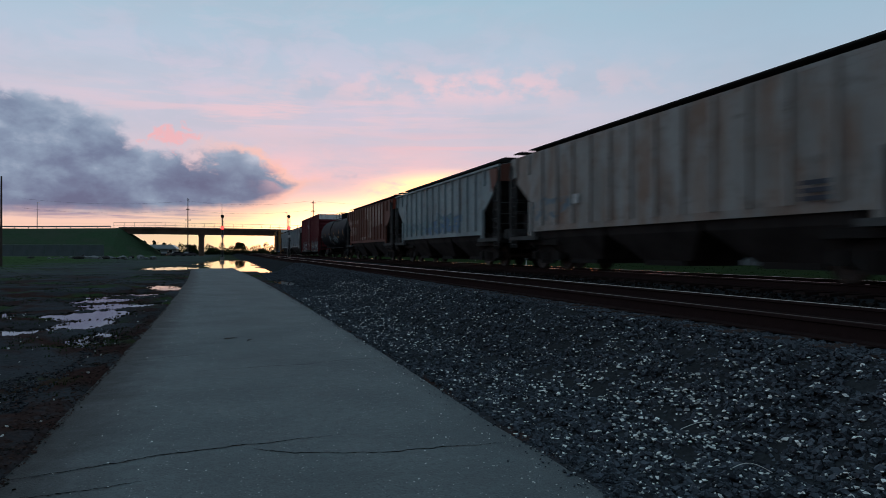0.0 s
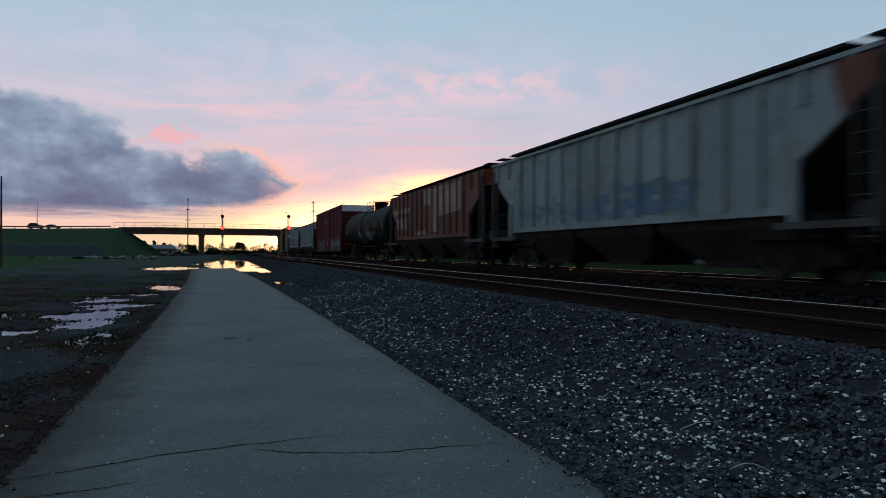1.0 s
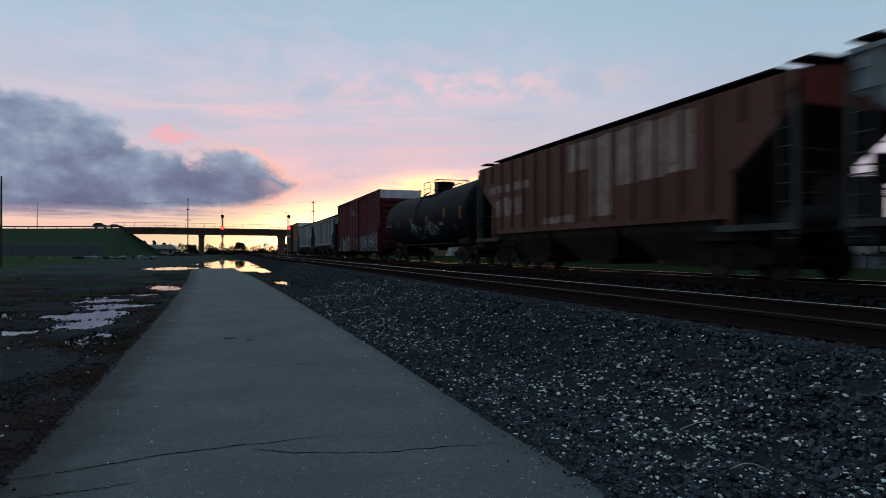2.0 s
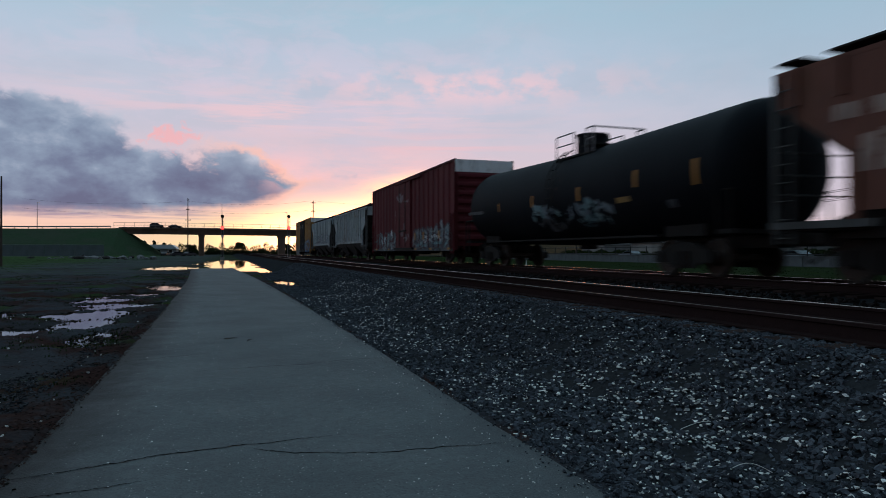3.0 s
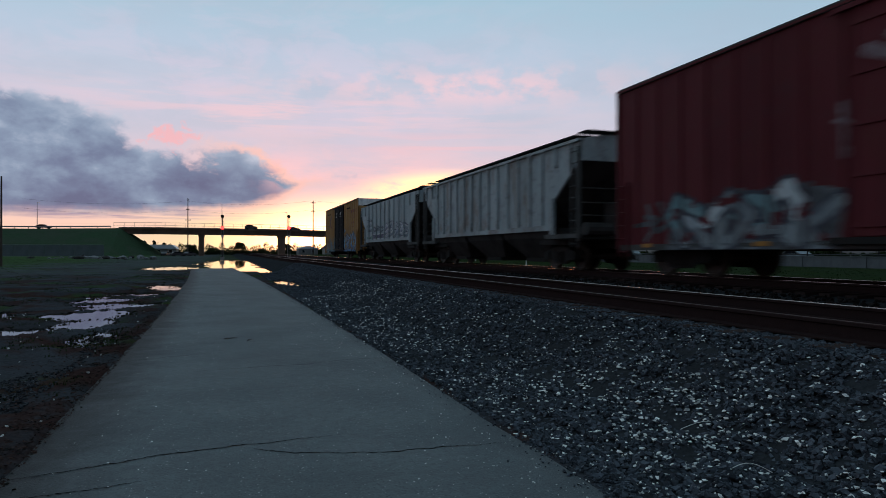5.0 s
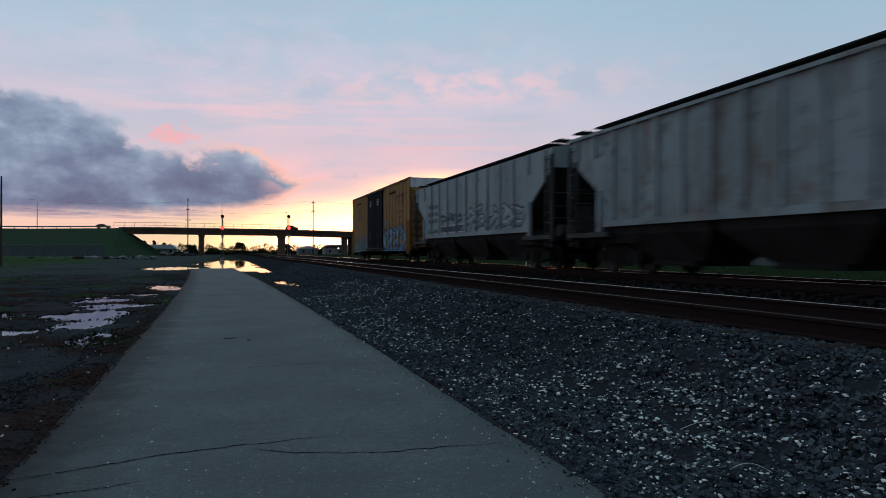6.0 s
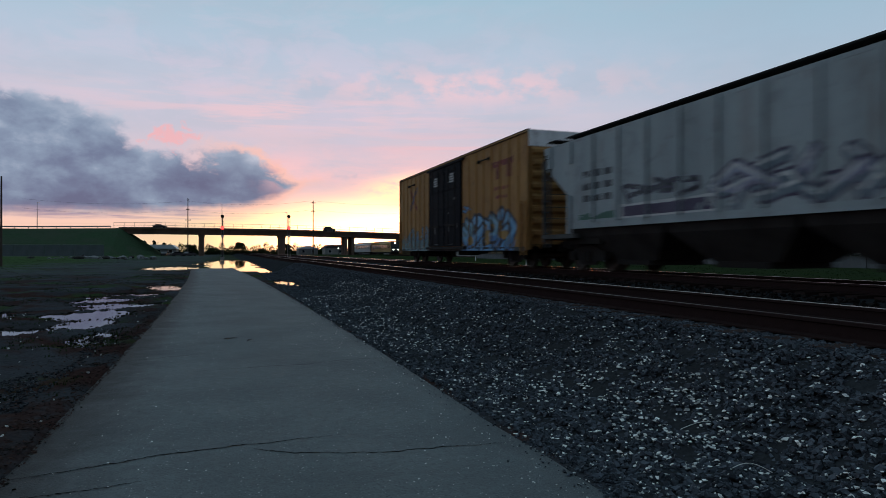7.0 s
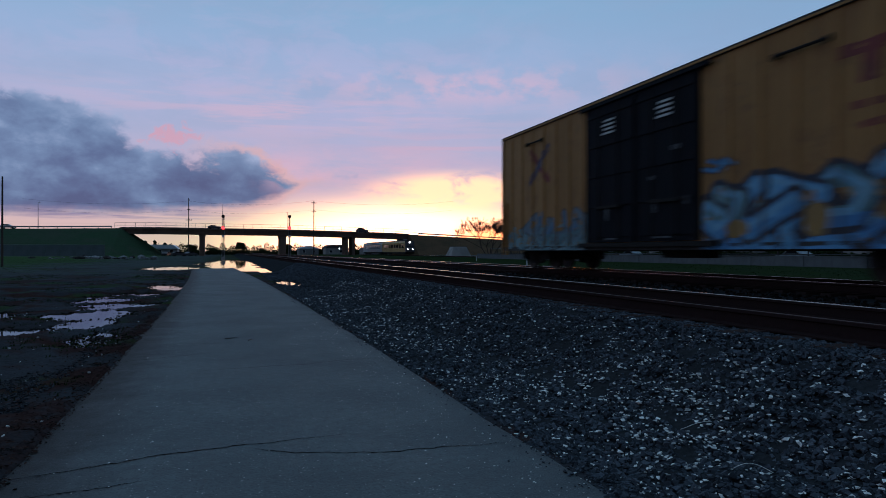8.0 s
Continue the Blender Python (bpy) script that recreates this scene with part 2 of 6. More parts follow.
WHITE_BAND = material("white_band_paint", (0.80, 0.81, 0.80), 0.6, 0, (0.66, 0.66, 0.64), 1.2, 0.7, (1, 1, 0.5), 0.05, runs=0.45)
STENCIL = material("stencil_paint", (0.55, 0.55, 0.54), 0.7, 0, (0.35, 0.35, 0.35), 3.0, 0.6)
RED_MARK = material("faded_red_marks", (0.22, 0.05, 0.045), 0.7, 0, (0.16, 0.06, 0.04), 2.0, 0.8, runs=0.4)
ORANGE = material("orange_marker", (0.34, 0.15, 0.025), 0.6, 0, (0.3, 0.13, 0.02), 3.0, 0.5)
G_BLUE = material("blue_spray_paint", (0.08, 0.20, 0.40), 0.65, 0, (0.14, 0.32, 0.50), 1.2, 0.9)
G_SKY = material("light_blue_spray_paint", (0.17, 0.37, 0.58), 0.65, 0, (0.08, 0.22, 0.42), 1.6, 0.9)
G_PALE = material("pale_spray_paint", (0.46, 0.50, 0.51), 0.65, 0, (0.20, 0.24, 0.27), 1.4, 0.9)
G_DARK = material("dark_spray_paint", (0.030, 0.034, 0.05), 0.6, 0, (0.05, 0.05, 0.07), 2.0, 0.6)
G_TEAL = material("teal_spray_paint", (0.10, 0.19, 0.21), 0.6, 0, (0.2, 0.29, 0.3), 1.4, 0.9)
G_GREEN = material("green_paint", (0.06, 0.13, 0.10), 0.65, 0, (0.09, 0.16, 0.13), 1.6, 0.8)
G_OLDBLUE = material("faded_blue_spray_paint", (0.085, 0.17, 0.29), 0.7, 0, (0.15, 0.22, 0.29), 1.4, 0.9)
G_ICE = material("ice_blue_spray_paint", (0.21, 0.39, 0.54), 0.65, 0, (0.15, 0.31, 0.47), 1.6, 0.8)
G_SILVER = material("silver_grey_spray_paint", (0.21, 0.24, 0.25), 0.65, 0, (0.13, 0.15, 0.17), 1.4, 0.9)
G_CHALK = material("thin_chalk_paint", (0.24, 0.18, 0.19), 0.8, 0, (0.14, 0.07, 0.08), 2.2, 0.9)
G_PURPLE = material("purple_spray_paint", (0.062, 0.048, 0.085), 0.65, 0, (0.10, 0.09, 0.13), 1.6, 0.8)
G_LILAC = material("lilac_spray_paint", (0.24, 0.24, 0.32), 0.65, 0, (0.33, 0.36, 0.42), 1.6, 0.8)
G_OCHRE = material("ochre_spray_paint", (0.34, 0.20, 0.06), 0.65, 0, (0.2, 0.13, 0.06), 1.6, 0.8)
G_GREY = material("mottled_grey_spray_paint", (0.10, 0.11, 0.12), 0.65, 0, (0.03, 0.03, 0.034), 1.8, 1.0)
RAIL = material("rail_side_rust", (0.031, 0.019, 0.018), 0.9, 0.0, (0.025, 0.016, 0.015), 6.0, spec=0.0)
RAIL_DULL = material("dull_rail_head", (0.12, 0.08, 0.068), 0.36, 1.0, (0.07, 0.045, 0.036), 2.0, 0.4, fine=0.15, bump=0.02)
RAIL_TOP = material("polished_rail_head", (0.38, 0.31, 0.27), 0.22, 1.0, (0.24, 0.18, 0.15), 2.0, 0.3, fine=0.1, bump=0.05)
TIE = material("tie_wood", (0.034, 0.023, 0.021), 0.9, 0, (0.046, 0.031, 0.027), 3.0, 0.8, (4, 1, 1), random_tone=0.25, spec=0.0)
BALLAST = material("ballast_bed", (0.030, 0.031, 0.033), 0.95, 0, (0.02, 0.02, 0.021), 1.5, 0.7, fine=0.6, bump=1.0, fine_scale=24.0, spec=0.0)
# Dark concrete with the brown warmth of the dusk light put into its colour.
BRIDGE = material("dusk_warmed_bridge_concrete", (0.15, 0.105, 0.08), 0.9, 0, (0.09, 0.065, 0.05), 0.3, 0.8, (1, 1, 0.5), spec=0.1)
CONCRETE = material("weathered_concrete", (0.28, 0.26, 0.24), 0.85, 0, (0.19, 0.18, 0.17), 0.3, 0.8, (1, 1, 0.5))
GALV = material("galvanised_steel", (0.25, 0.25, 0.26), 0.5, 0.7, (0.16, 0.16, 0.17), 3.0)
POLE_WOOD = material("pole_wood", (0.06, 0.045, 0.035), 0.9, 0, (0.035, 0.028, 0.022), 3.0, 0.8, (1, 1, 0.2))
BLACK_PAINT = material("black_signal_paint", (0.015, 0.015, 0.016), 0.6)
BARK = material("bark", (0.05, 0.035, 0.027), 0.9, 0, (0.03, 0.022, 0.018), 4.0, 0.8, (1, 1, 0.3))
LEAF = material("dark_leaves", (0.016, 0.024, 0.010), 0.9, 0, (0.026, 0.026, 0.011), 2.0, 0.7, island=0.35, spec=0.0)
# Orange-brown of the sunset behind the twigs is put into their colour.
TWIG_GLOW = material("sunset_tinted_twigs", (0.17, 0.07, 0.038), 0.85, 0, (0.10, 0.045, 0.026), 2.0, 0.7, island=0.35)
GRASS = material("grass_blades", (0.018, 0.032, 0.010), 0.95, 0, (0.025, 0.03, 0.012), 0.4, 0.7, island=0.35, spec=0.0)
ROOF = material("roof_sheet", (0.6, 0.62, 0.66), 0.5, 0, (0.48, 0.5, 0.54), 0.3, 0.7)
HOUSE = material("house_wall", (0.20, 0.19, 0.18), 0.85, 0, (0.14, 0.13, 0.13), 0.5, 0.7)
SHINGLE = material("dark_roof_shingle", (0.05, 0.045, 0.045), 0.9, 0, (0.035, 0.03, 0.03), 1.0, 0.7)
GLASS = material("dark_glass", (0.01, 0.012, 0.015), 0.08, 0, fine=0.0, bump=0)
TYRE = material("tyre_rubber", (0.015, 0.015, 0.015), 0.85)
CAR_PAINT = material("dark_car_paint", (0.03, 0.03, 0.035), 0.35)
WHITE_PAINT = material("white_paint", (0.6, 0.6, 0.6), 0.5, 0, (0.45, 0.45, 0.45), 1.0, 0.6)
LAMP_WHITE = material("lit_headlight", (0.9, 0.9, 0.85), 0.3, emit=((1.0, 0.93, 0.78, 1), 7.0))
LAMP_RED = material("lit_red_signal", (0.5, 0.03, 0.02), 0.3, emit=((1.0, 0.03, 0.028, 1), 6.0))
CRACK = material("crack_fill", (0.004, 0.004, 0.004), 0.95, fine=0.4, spec=0.0)


def asphalt():
    m = material("worn_asphalt", (0.114, 0.127, 0.128), 0.85, 0, (0.083, 0.092, 0.095), 0.7, 0.75, fine=0.5, bump=0.8, fine_scale=70.0,
                 spots=((0.40, 0.40, 0.38, 1), 60.0, 0.70), spec=0.25)
    t = m.node_tree
    tone = [n for n in t.nodes if n.type == "BSDF_PRINCIPLED"][0].inputs["Base Color"].links[0].from_node
    obj = [n for n in t.nodes if n.type == "TEX_COORD"][0].outputs["Object"]
    old = tone.inputs["Color"].links[0].from_socket
    for scale, size, keep, shade in ((38.0, 0.20, 0.86, (0.50, 0.50, 0.47, 1)), (55.0, 0.30, 0.6, (0.05, 0.053, 0.055, 1))):
        v = t.nodes.new("ShaderNodeTexVoronoi")
        v.inputs["Scale"].default_value = scale
        t.links.new(obj, v.inputs["Vector"])
        sep = t.nodes.new("ShaderNodeSeparateColor")
        t.links.new(v.outputs["Color"], sep.inputs[0])
        near = Val(t, v.outputs["Distance"]).op("LESS_THAN", size)
        old = mix_col(t, near * Val(t, sep.outputs[0]).op("GREATER_THAN", keep) * 0.8, old, shade)
    wear = noise_val(t, obj, 0.9, 7.0, 0.65, 0.5)
    old = mix_col(t, wear.smooth(0.43, 0.72) * 0.35, old, (0.080, 0.084, 0.087, 1))
    stain = noise_val(t, obj, 0.33, 6.0, 0.65, 0.8)
    old = mix_col(t, stain.smooth(0.48, 0.75) * 0.5, old, (0.078, 0.074, 0.072, 1))
    pale = noise_val(t, obj, 2.6, 6.0, 0.7, 0.3)
    old = mix_col(t, pale.smooth(0.52, 0.75) * 0.25, old, (0.150, 0.163, 0.163, 1))
    mottle = noise_val(t, obj, 11.0, 5.0, 0.7, 0.2)
    old = mix_col(t, mottle.smooth(0.44, 0.62) * 0.45, old, (0.078, 0.082, 0.083, 1))
    # mud and moss that creep in from both edges
    sep = t.nodes.new("ShaderNodeSeparateXYZ")
    t.links.new(obj, sep.inputs[0])
    along = Val(t, sep.outputs[1]).op("MAXIMUM", 0.0) * (1.0 / 39.0)
    across = Val(t, sep.outputs[0]) + along * along * 0.7
    creep = (noise_val(t, obj, 2.2, 7.0, 0.7, 0.4) - 0.5) * 1.0
    left = (across * -1.0 + creep).smooth(0.55, 1.3)
    right = (across + creep * 0.6).smooth(1.8, 2.2)
    old = mix_col(t, left * 0.9, old, (0.030, 0.026, 0.025, 1))
    old = mix_col(t, right * 0.6, old, (0.048, 0.050, 0.052, 1))
    t.links.new(old, tone.inputs["Color"])
    return m


def soil():
    """Wet mud with gravel, dead leaves and thin green growth."""
    m = material("muddy_soil", (0.034, 0.032, 0.034), 0.9, 0, (0.056, 0.058, 0.064), 0.3, 0.9, spec=0.0, fine=0.6, bump=1.0, fine_scale=22.0)
    t = m.node_tree
    tone = [n for n in t.nodes if n.type == "BSDF_PRINCIPLED"][0].inputs["Base Color"].links[0].from_node
    tc = [n for n in t.nodes if n.type == "TEX_COORD"][0]
    obj = tc.outputs["Object"]
    sep = t.nodes.new("ShaderNodeSeparateXYZ")
    t.links.new(obj, sep.inputs[0])
    yy = Val(t, sep.outputs[1])
    green = noise_val(t, obj, 0.35, 6.0, 0.6)
    red = noise_val(t, obj, 0.5, 6.0, 0.65, 0.4)
    far = yy.smooth(35.0, 90.0)
    old = tone.inputs["Color"].links[0].from_socket
    col = mix_col(t, red.smooth(0.45, 0.6) * 0.85, old, (0.040, 0.018, 0.014, 1))
    col = mix_col(t, (green + far * 0.1).smooth(0.52, 0.66) * 0.85, col, (0.034, 0.056, 0.018, 1))
    dry = noise_val(t, obj, 0.12, 5.0, 0.6, 0.3)
    xx = Val(t, sep.outputs[0])
    west = (xx * -1.0).smooth(-1.0, 6.0)
    col = mix_col(t, yy.smooth(20.0, 60.0) * west * (dry.smooth(0.3, 0.6) * 0.5 + 0.3), col, (0.070, 0.077, 0.078, 1))
    lawn = noise_val(t, obj, 0.2, 5.0, 0.6, 0.3)
    col = mix_col(t, (xx * -1.0 + (lawn - 0.5) * 30.0).smooth(12.0, 24.0) * yy.smooth(30.0, 60.0) * 0.9, col, (0.044, 0.074, 0.028, 1))
    col = mix_col(t, (xx + (lawn - 0.5) * 8.0).smooth(17.0, 21.0) * 0.85, col, (0.017, 0.029, 0.010, 1))
    t.links.new(col, tone.inputs["Color"])
    return m


def water():
    m = bpy.data.materials.new("still_water")
    m.use_nodes = True
    t = m.node_tree
    b = t.nodes["Principled BSDF"]
    b.inputs["Base Color"].default_value = (0.012, 0.012, 0.011, 1)
    b.inputs["Roughness"].default_value = 0.03
    b.inputs["IOR"].default_value = 1.45
    tc = t.nodes.new("ShaderNodeTexCoord")
    n = noise_val(t, tc.outputs["Object"], 2.5, 3.0)
    bp = t.nodes.new("ShaderNodeBump")
    bp.inputs["Strength"].default_value, bp.inputs["Distance"].default_value = 0.04, 0.01
    t.links.new(n.socket, bp.inputs["Height"])
    t.links.new(bp.outputs[0], b.inputs["Normal"])
    return m


ASPHALT, SOIL, WATER = asphalt(), soil(), water()
STONE = material("ballast_stone", (0.061, 0.067, 0.077), 0.9, 0, (0.036, 0.040, 0.049), 8.0, 0.6, spec=0.1, island=0.6, fine=0.3, bump=0.5, fine_scale=80.0)
VERGE_STONE = material("verge_gravel_stone", (0.048, 0.049, 0.055), 0.9, 0, (0.032, 0.030, 0.031), 8.0, 0.6, spec=0.1, island=0.5, fine=0.3)
FALLEN = material("fallen_leaves", (0.036, 0.018, 0.014), 0.9, 0, (0.022, 0.013, 0.011), 6.0, 0.7, spec=0.05, island=0.5)
TRACK_STONE = material("stained_track_stone", (0.020, 0.016, 0.015), 0.95, 0, (0.013, 0.011, 0.010), 8.0, 0.6, spec=0.0, island=0.6, fine=0.3)
CLOD = material("mud_clods", (0.026, 0.024, 0.022), 0.95, 0, (0.016, 0.016, 0.012), 6.0, 0.6, spec=0.0, island=0.5)
PALE_STONE = material("pale_ballast_stone", (0.74, 0.72, 0.67), 0.85, 0, (0.33, 0.32, 0.30), 8.0, 0.5, island=0.4, fine=0.3, bump=0.5, fine_scale=80.0)


# ---- mesh helpers ----
def bx(bm, x0, x1, y0, y1, z0, z1):
    v = [bm.verts.new((x, y, z)) for x in (x0, x1) for y in (y0, y1) for z in (z0, z1)]
    for f in ((0, 1, 3, 2), (4, 6, 7, 5), (0, 4, 5, 1), (2, 3, 7, 6), (0, 2, 6, 4), (1, 5, 7, 3)):
        bm.faces.new([v[i] for i in f])
    return bm


def bar(bm, p0, p1, r, n=6, r1=None):
    p0, p1 = Vector(p0), Vector(p1)
    d = (p1 - p0).normalized()
    u = d.orthogonal().normalized()
    w = d.cross(u)
    r1 = r if r1 is None else r1
    a = [bm.verts.new(p0 + (u * math.cos(k * 2 * math.pi / n) + w * math.sin(k * 2 * math.pi / n)) * r) for k in range(n)]
    b = [bm.verts.new(p1 + (u * math.cos(k * 2 * math.pi / n) + w * math.sin(k * 2 * math.pi / n)) * r1) for k in range(n)]
    for k in range(n):
        bm.faces.new((a[k], a[(k + 1) % n], b[(k + 1) % n], b[k]))
    bm.faces.new(a[::-1])
    bm.faces.new(b)
    return bm


def tube(bm, pts, r, n=4):
    """One unbroken wire or stalk through the points."""
    prev = None
    for i, p in enumerate(pts):
        d = (Vector(pts[min(i + 1, len(pts) - 1)]) - Vector(pts[max(i - 1, 0)])).normalized()
        u = d.cross(Vector((0, 0, 1))).normalized()
        w = u.cross(d)
        cur = [bm.verts.new(Vector(p) + (u * math.cos(k * 2 * math.pi / n) + w * math.sin(k * 2 * math.pi / n)) * r) for k in range(n)]
        if prev:
            for k in range(n):
                bm.faces.new((prev[k], prev[(k + 1) % n], cur[(k + 1) % n], cur[k]))
        else:
            bm.faces.new(cur[::-1])
        prev = cur
    bm.faces.new(prev)
    return bm


def prism(bm, pts, axis, lo, hi):
    """A polygon given in the two other axes (in the order x, y, z), drawn out along axis from lo to hi."""
    def at(p, v):
        return {"x": (v, p[0], p[1]), "y": (p[0], v, p[1]), "z": (p[0], p[1], v)}[axis]
    a = [bm.verts.new(at(p, lo)) for p in pts]
    b = [bm.verts.new(at(p, hi)) for p in pts]
    n = len(pts)
    bm.faces.new(a)
    bm.faces.new(b[::-1])
    for k in range(n):
        bm.faces.new((a[k], b[k], b[(k + 1) % n], a[(k + 1) % n]))
    return bm


def mesh_of(name, bm, mat, smooth=False):
    bmesh.ops.recalc_face_normals(bm, faces=bm.faces[:])
    me = bpy.data.meshes.new(name)
    bm.to_mesh(me)
    bm.free()
    me.materials.append(mat)
    if smooth:
        me.polygons.foreach_set("use_smooth", [True] * len(me.polygons))
    return me


def part(name, bm, mat, parent=None, label="", loc=None, smooth=False):
    me = bm if isinstance(bm, bpy.types.Mesh) else mesh_of(name, bm, mat, smooth)
    ob = new(name, me)
    if parent is not None:
        ob.parent = parent
    if loc is not None:
        ob.location = loc
    if label:
        ob["label"] = label
    return ob


def thing(name, label, category, loc=(0, 0, 0), group="", kind=""):
    ob = new(name)
    ob.location = loc
    return tagged(ob, label, category, group, kind)


def B():
    return bmesh.new()


# ---- ground ----
RAIL_Z = 0.794
NEAR_TRACK, TRAIN_TRACK, FAR_TRACK = 5.9, 11.95, 55.0
GAUGE = 0.75


def bend(y):
    """The path swings slowly to the left."""
    return -0.7 * (max(y, 0.0) / 39.0) ** 2


def lerp_profile(x, pts):
    for (x0, z0), (x1, z1) in zip(pts, pts[1:]):
        if x <= x1:
            k = max(0.0, min(1.0, (x - x0) / (x1 - x0)))
            return z0 + (z1 - z0) * k
    return pts[-1][1]


PROFILE = [(2.2, -0.02), (3.3, 0.02), (4.5, 0.595), (7.4, 0.58), (8.4, 0.42), (9.6, 0.42), (10.35, 0.56), (13.6, 0.56), (15.6, 0.12), (30.0, 0.12), (52.0, 0.1), (58.0, 0.1), (64.0, 0.15)]
POOLS = [(-2.15, 12.2, 0.5, 1.0), (-2.6, 14.6, 0.7, 0.8), (-3.1, 16.6, 1.0, 0.9), (-2.9, 19.2, 0.9, 1.0), (-3.4, 21.4, 0.8, 0.9), (-4.7, 16.9, 0.6, 1.1), (-3.75, 13.5, 0.5, 0.6), (-2.15, 27.2, 0.45, 1.6), (-2.5, 23.6, 0.5, 0.7), (-8.4, 46.0, 2.0, 0.8),
         (-3.0, 24.4, 0.6, 0.7), (-2.6, 29.6, 0.6, 1.6), (-4.6, 61.0, 2.8, 5.5), (-3.3, 26.6, 0.4, 0.6), (-4.0, 23.0, 0.5, 0.6), (-5.6, 19.6, 0.4, 0.6), (0.0, 86.0, 3.0, 20.0), (2.4, 54.0, 0.9, 6.0),
         (2.55, 31.5, 0.65, 1.7), (2.95, 28.8, 0.45, 1.0), (3.1, 26.8, 0.3, 0.6), (2.9, 43.0, 0.3, 1.6), (-9.5, 34.0, 1.4, 0.8)]


def ground_z(x, y):
    if -1.3 < x - bend(y) < 2.15 and y < 58:
        return -0.035
    z = lerp_profile(x, PROFILE) if x > 2.2 else -0.02
    if x < 4.5:
        z += 0.05 * noise.noise((x * 0.5, y * 0.3, 1.0)) + 0.03 * noise.noise((x * 2.1, y * 1.4, 5.0)) + 0.036 * noise.noise((x * 5.0, y * 4.0, 9.0)) + 0.038 * noise.noise((x * 11.0, y * 8.0, 3.0))
        if x > 2.0 and x - bend(y) < 2.55:
            z = min(z, -0.012)
        if x < -1.3:
            z += 0.05
            if y < 34:
                z += 0.034 * noise.noise((x * 0.8, y * 2.6, 21.0))
            if x - bend(y) > -1.75:
                z = max(z, -0.02)
        dip = 0.0
        wx = x + 0.45 * noise.noise((x * 0.9, y * 0.5, 11.0)) + 0.2 * noise.noise((x * 2.5, y * 1.6, 12.0))
        wy = y + (0.9 * noise.noise((x * 0.8, y * 0.6, 13.0)) if y < 45 else 0.0)
        for px, py, rx, ry in POOLS:
            d = ((wx - px) / rx) ** 2 + ((wy - py) / ry) ** 2
            if d < 3.0:
                dip = max(dip, 0.124 * (1 - d / 3.0))
        z -= dip
    if x < -12:
        z += min(1.0, (-12 - x) / 30) * 0.3
    return z


def steps(*spans):
    out = []
    for a, b, s in spans:
        n = max(1, round((b - a) / s))
        out += [a + (b - a) * k / n for k in range(n)]
    return out + [spans[-1][1]]


def ground():
    xs = steps((-4000, -300, 900), (-300, -60, 40), (-60, -14, 5), (-14, -6, 0.4), (-6, -1.2, 0.09), (-1.2, 2.2, 0.85), (2.2, 4.5, 0.2), (4.5, 16, 0.6), (16, 64, 6), (64, 300, 40), (300, 4000, 900))
    ys = steps((-300, -20, 40), (-20, 2, 2), (2, 10, 0.3), (10, 34, 0.11), (34, 46, 0.5), (46, 125, 1.2), (125, 400, 25), (400, 4500, 900))
    verts = [(x, y, ground_z(x, y)) for y in ys for x in xs]
    n = len(xs)
    faces = [(j * n + i, j * n + i + 1, (j + 1) * n + i + 1, (j + 1) * n + i) for j in range(len(ys) - 1) for i in range(n - 1)]
    me = bpy.data.meshes.new("ground")
    me.from_pydata(verts, [], faces)
    me.materials.append(SOIL)
    me.materials.append(BALLAST)
    idx = [1 if 2.0 < xs[i] < 15.5 else 0 for j in range(len(ys) - 1) for i in range(n - 1)]
    me.polygons.foreach_set("material_index", idx)
    me.polygons.foreach_set("use_smooth", [True] * len(me.polygons))
    tagged(new("ground", me), "dark muddy ground with patches of grass and gravel", "ground", kind="structure")
    for k, (x0, x1, y0, y1) in enumerate(((-13, -1.32, 9, 52), (2.2, 3.8, 24, 50), (-9, 4.2, 50, 124))):
        b = B()
        vs = [b.verts.new(p) for p in ((x0, y0, -0.05), (x1, y0, -0.05), (x1, y1, -0.05), (x0, y1, -0.05))]
        b.faces.new(vs)
        tagged(part("water", b, WATER), "still rain water lying in shallow puddles", "puddle", "rain puddles", "structure")


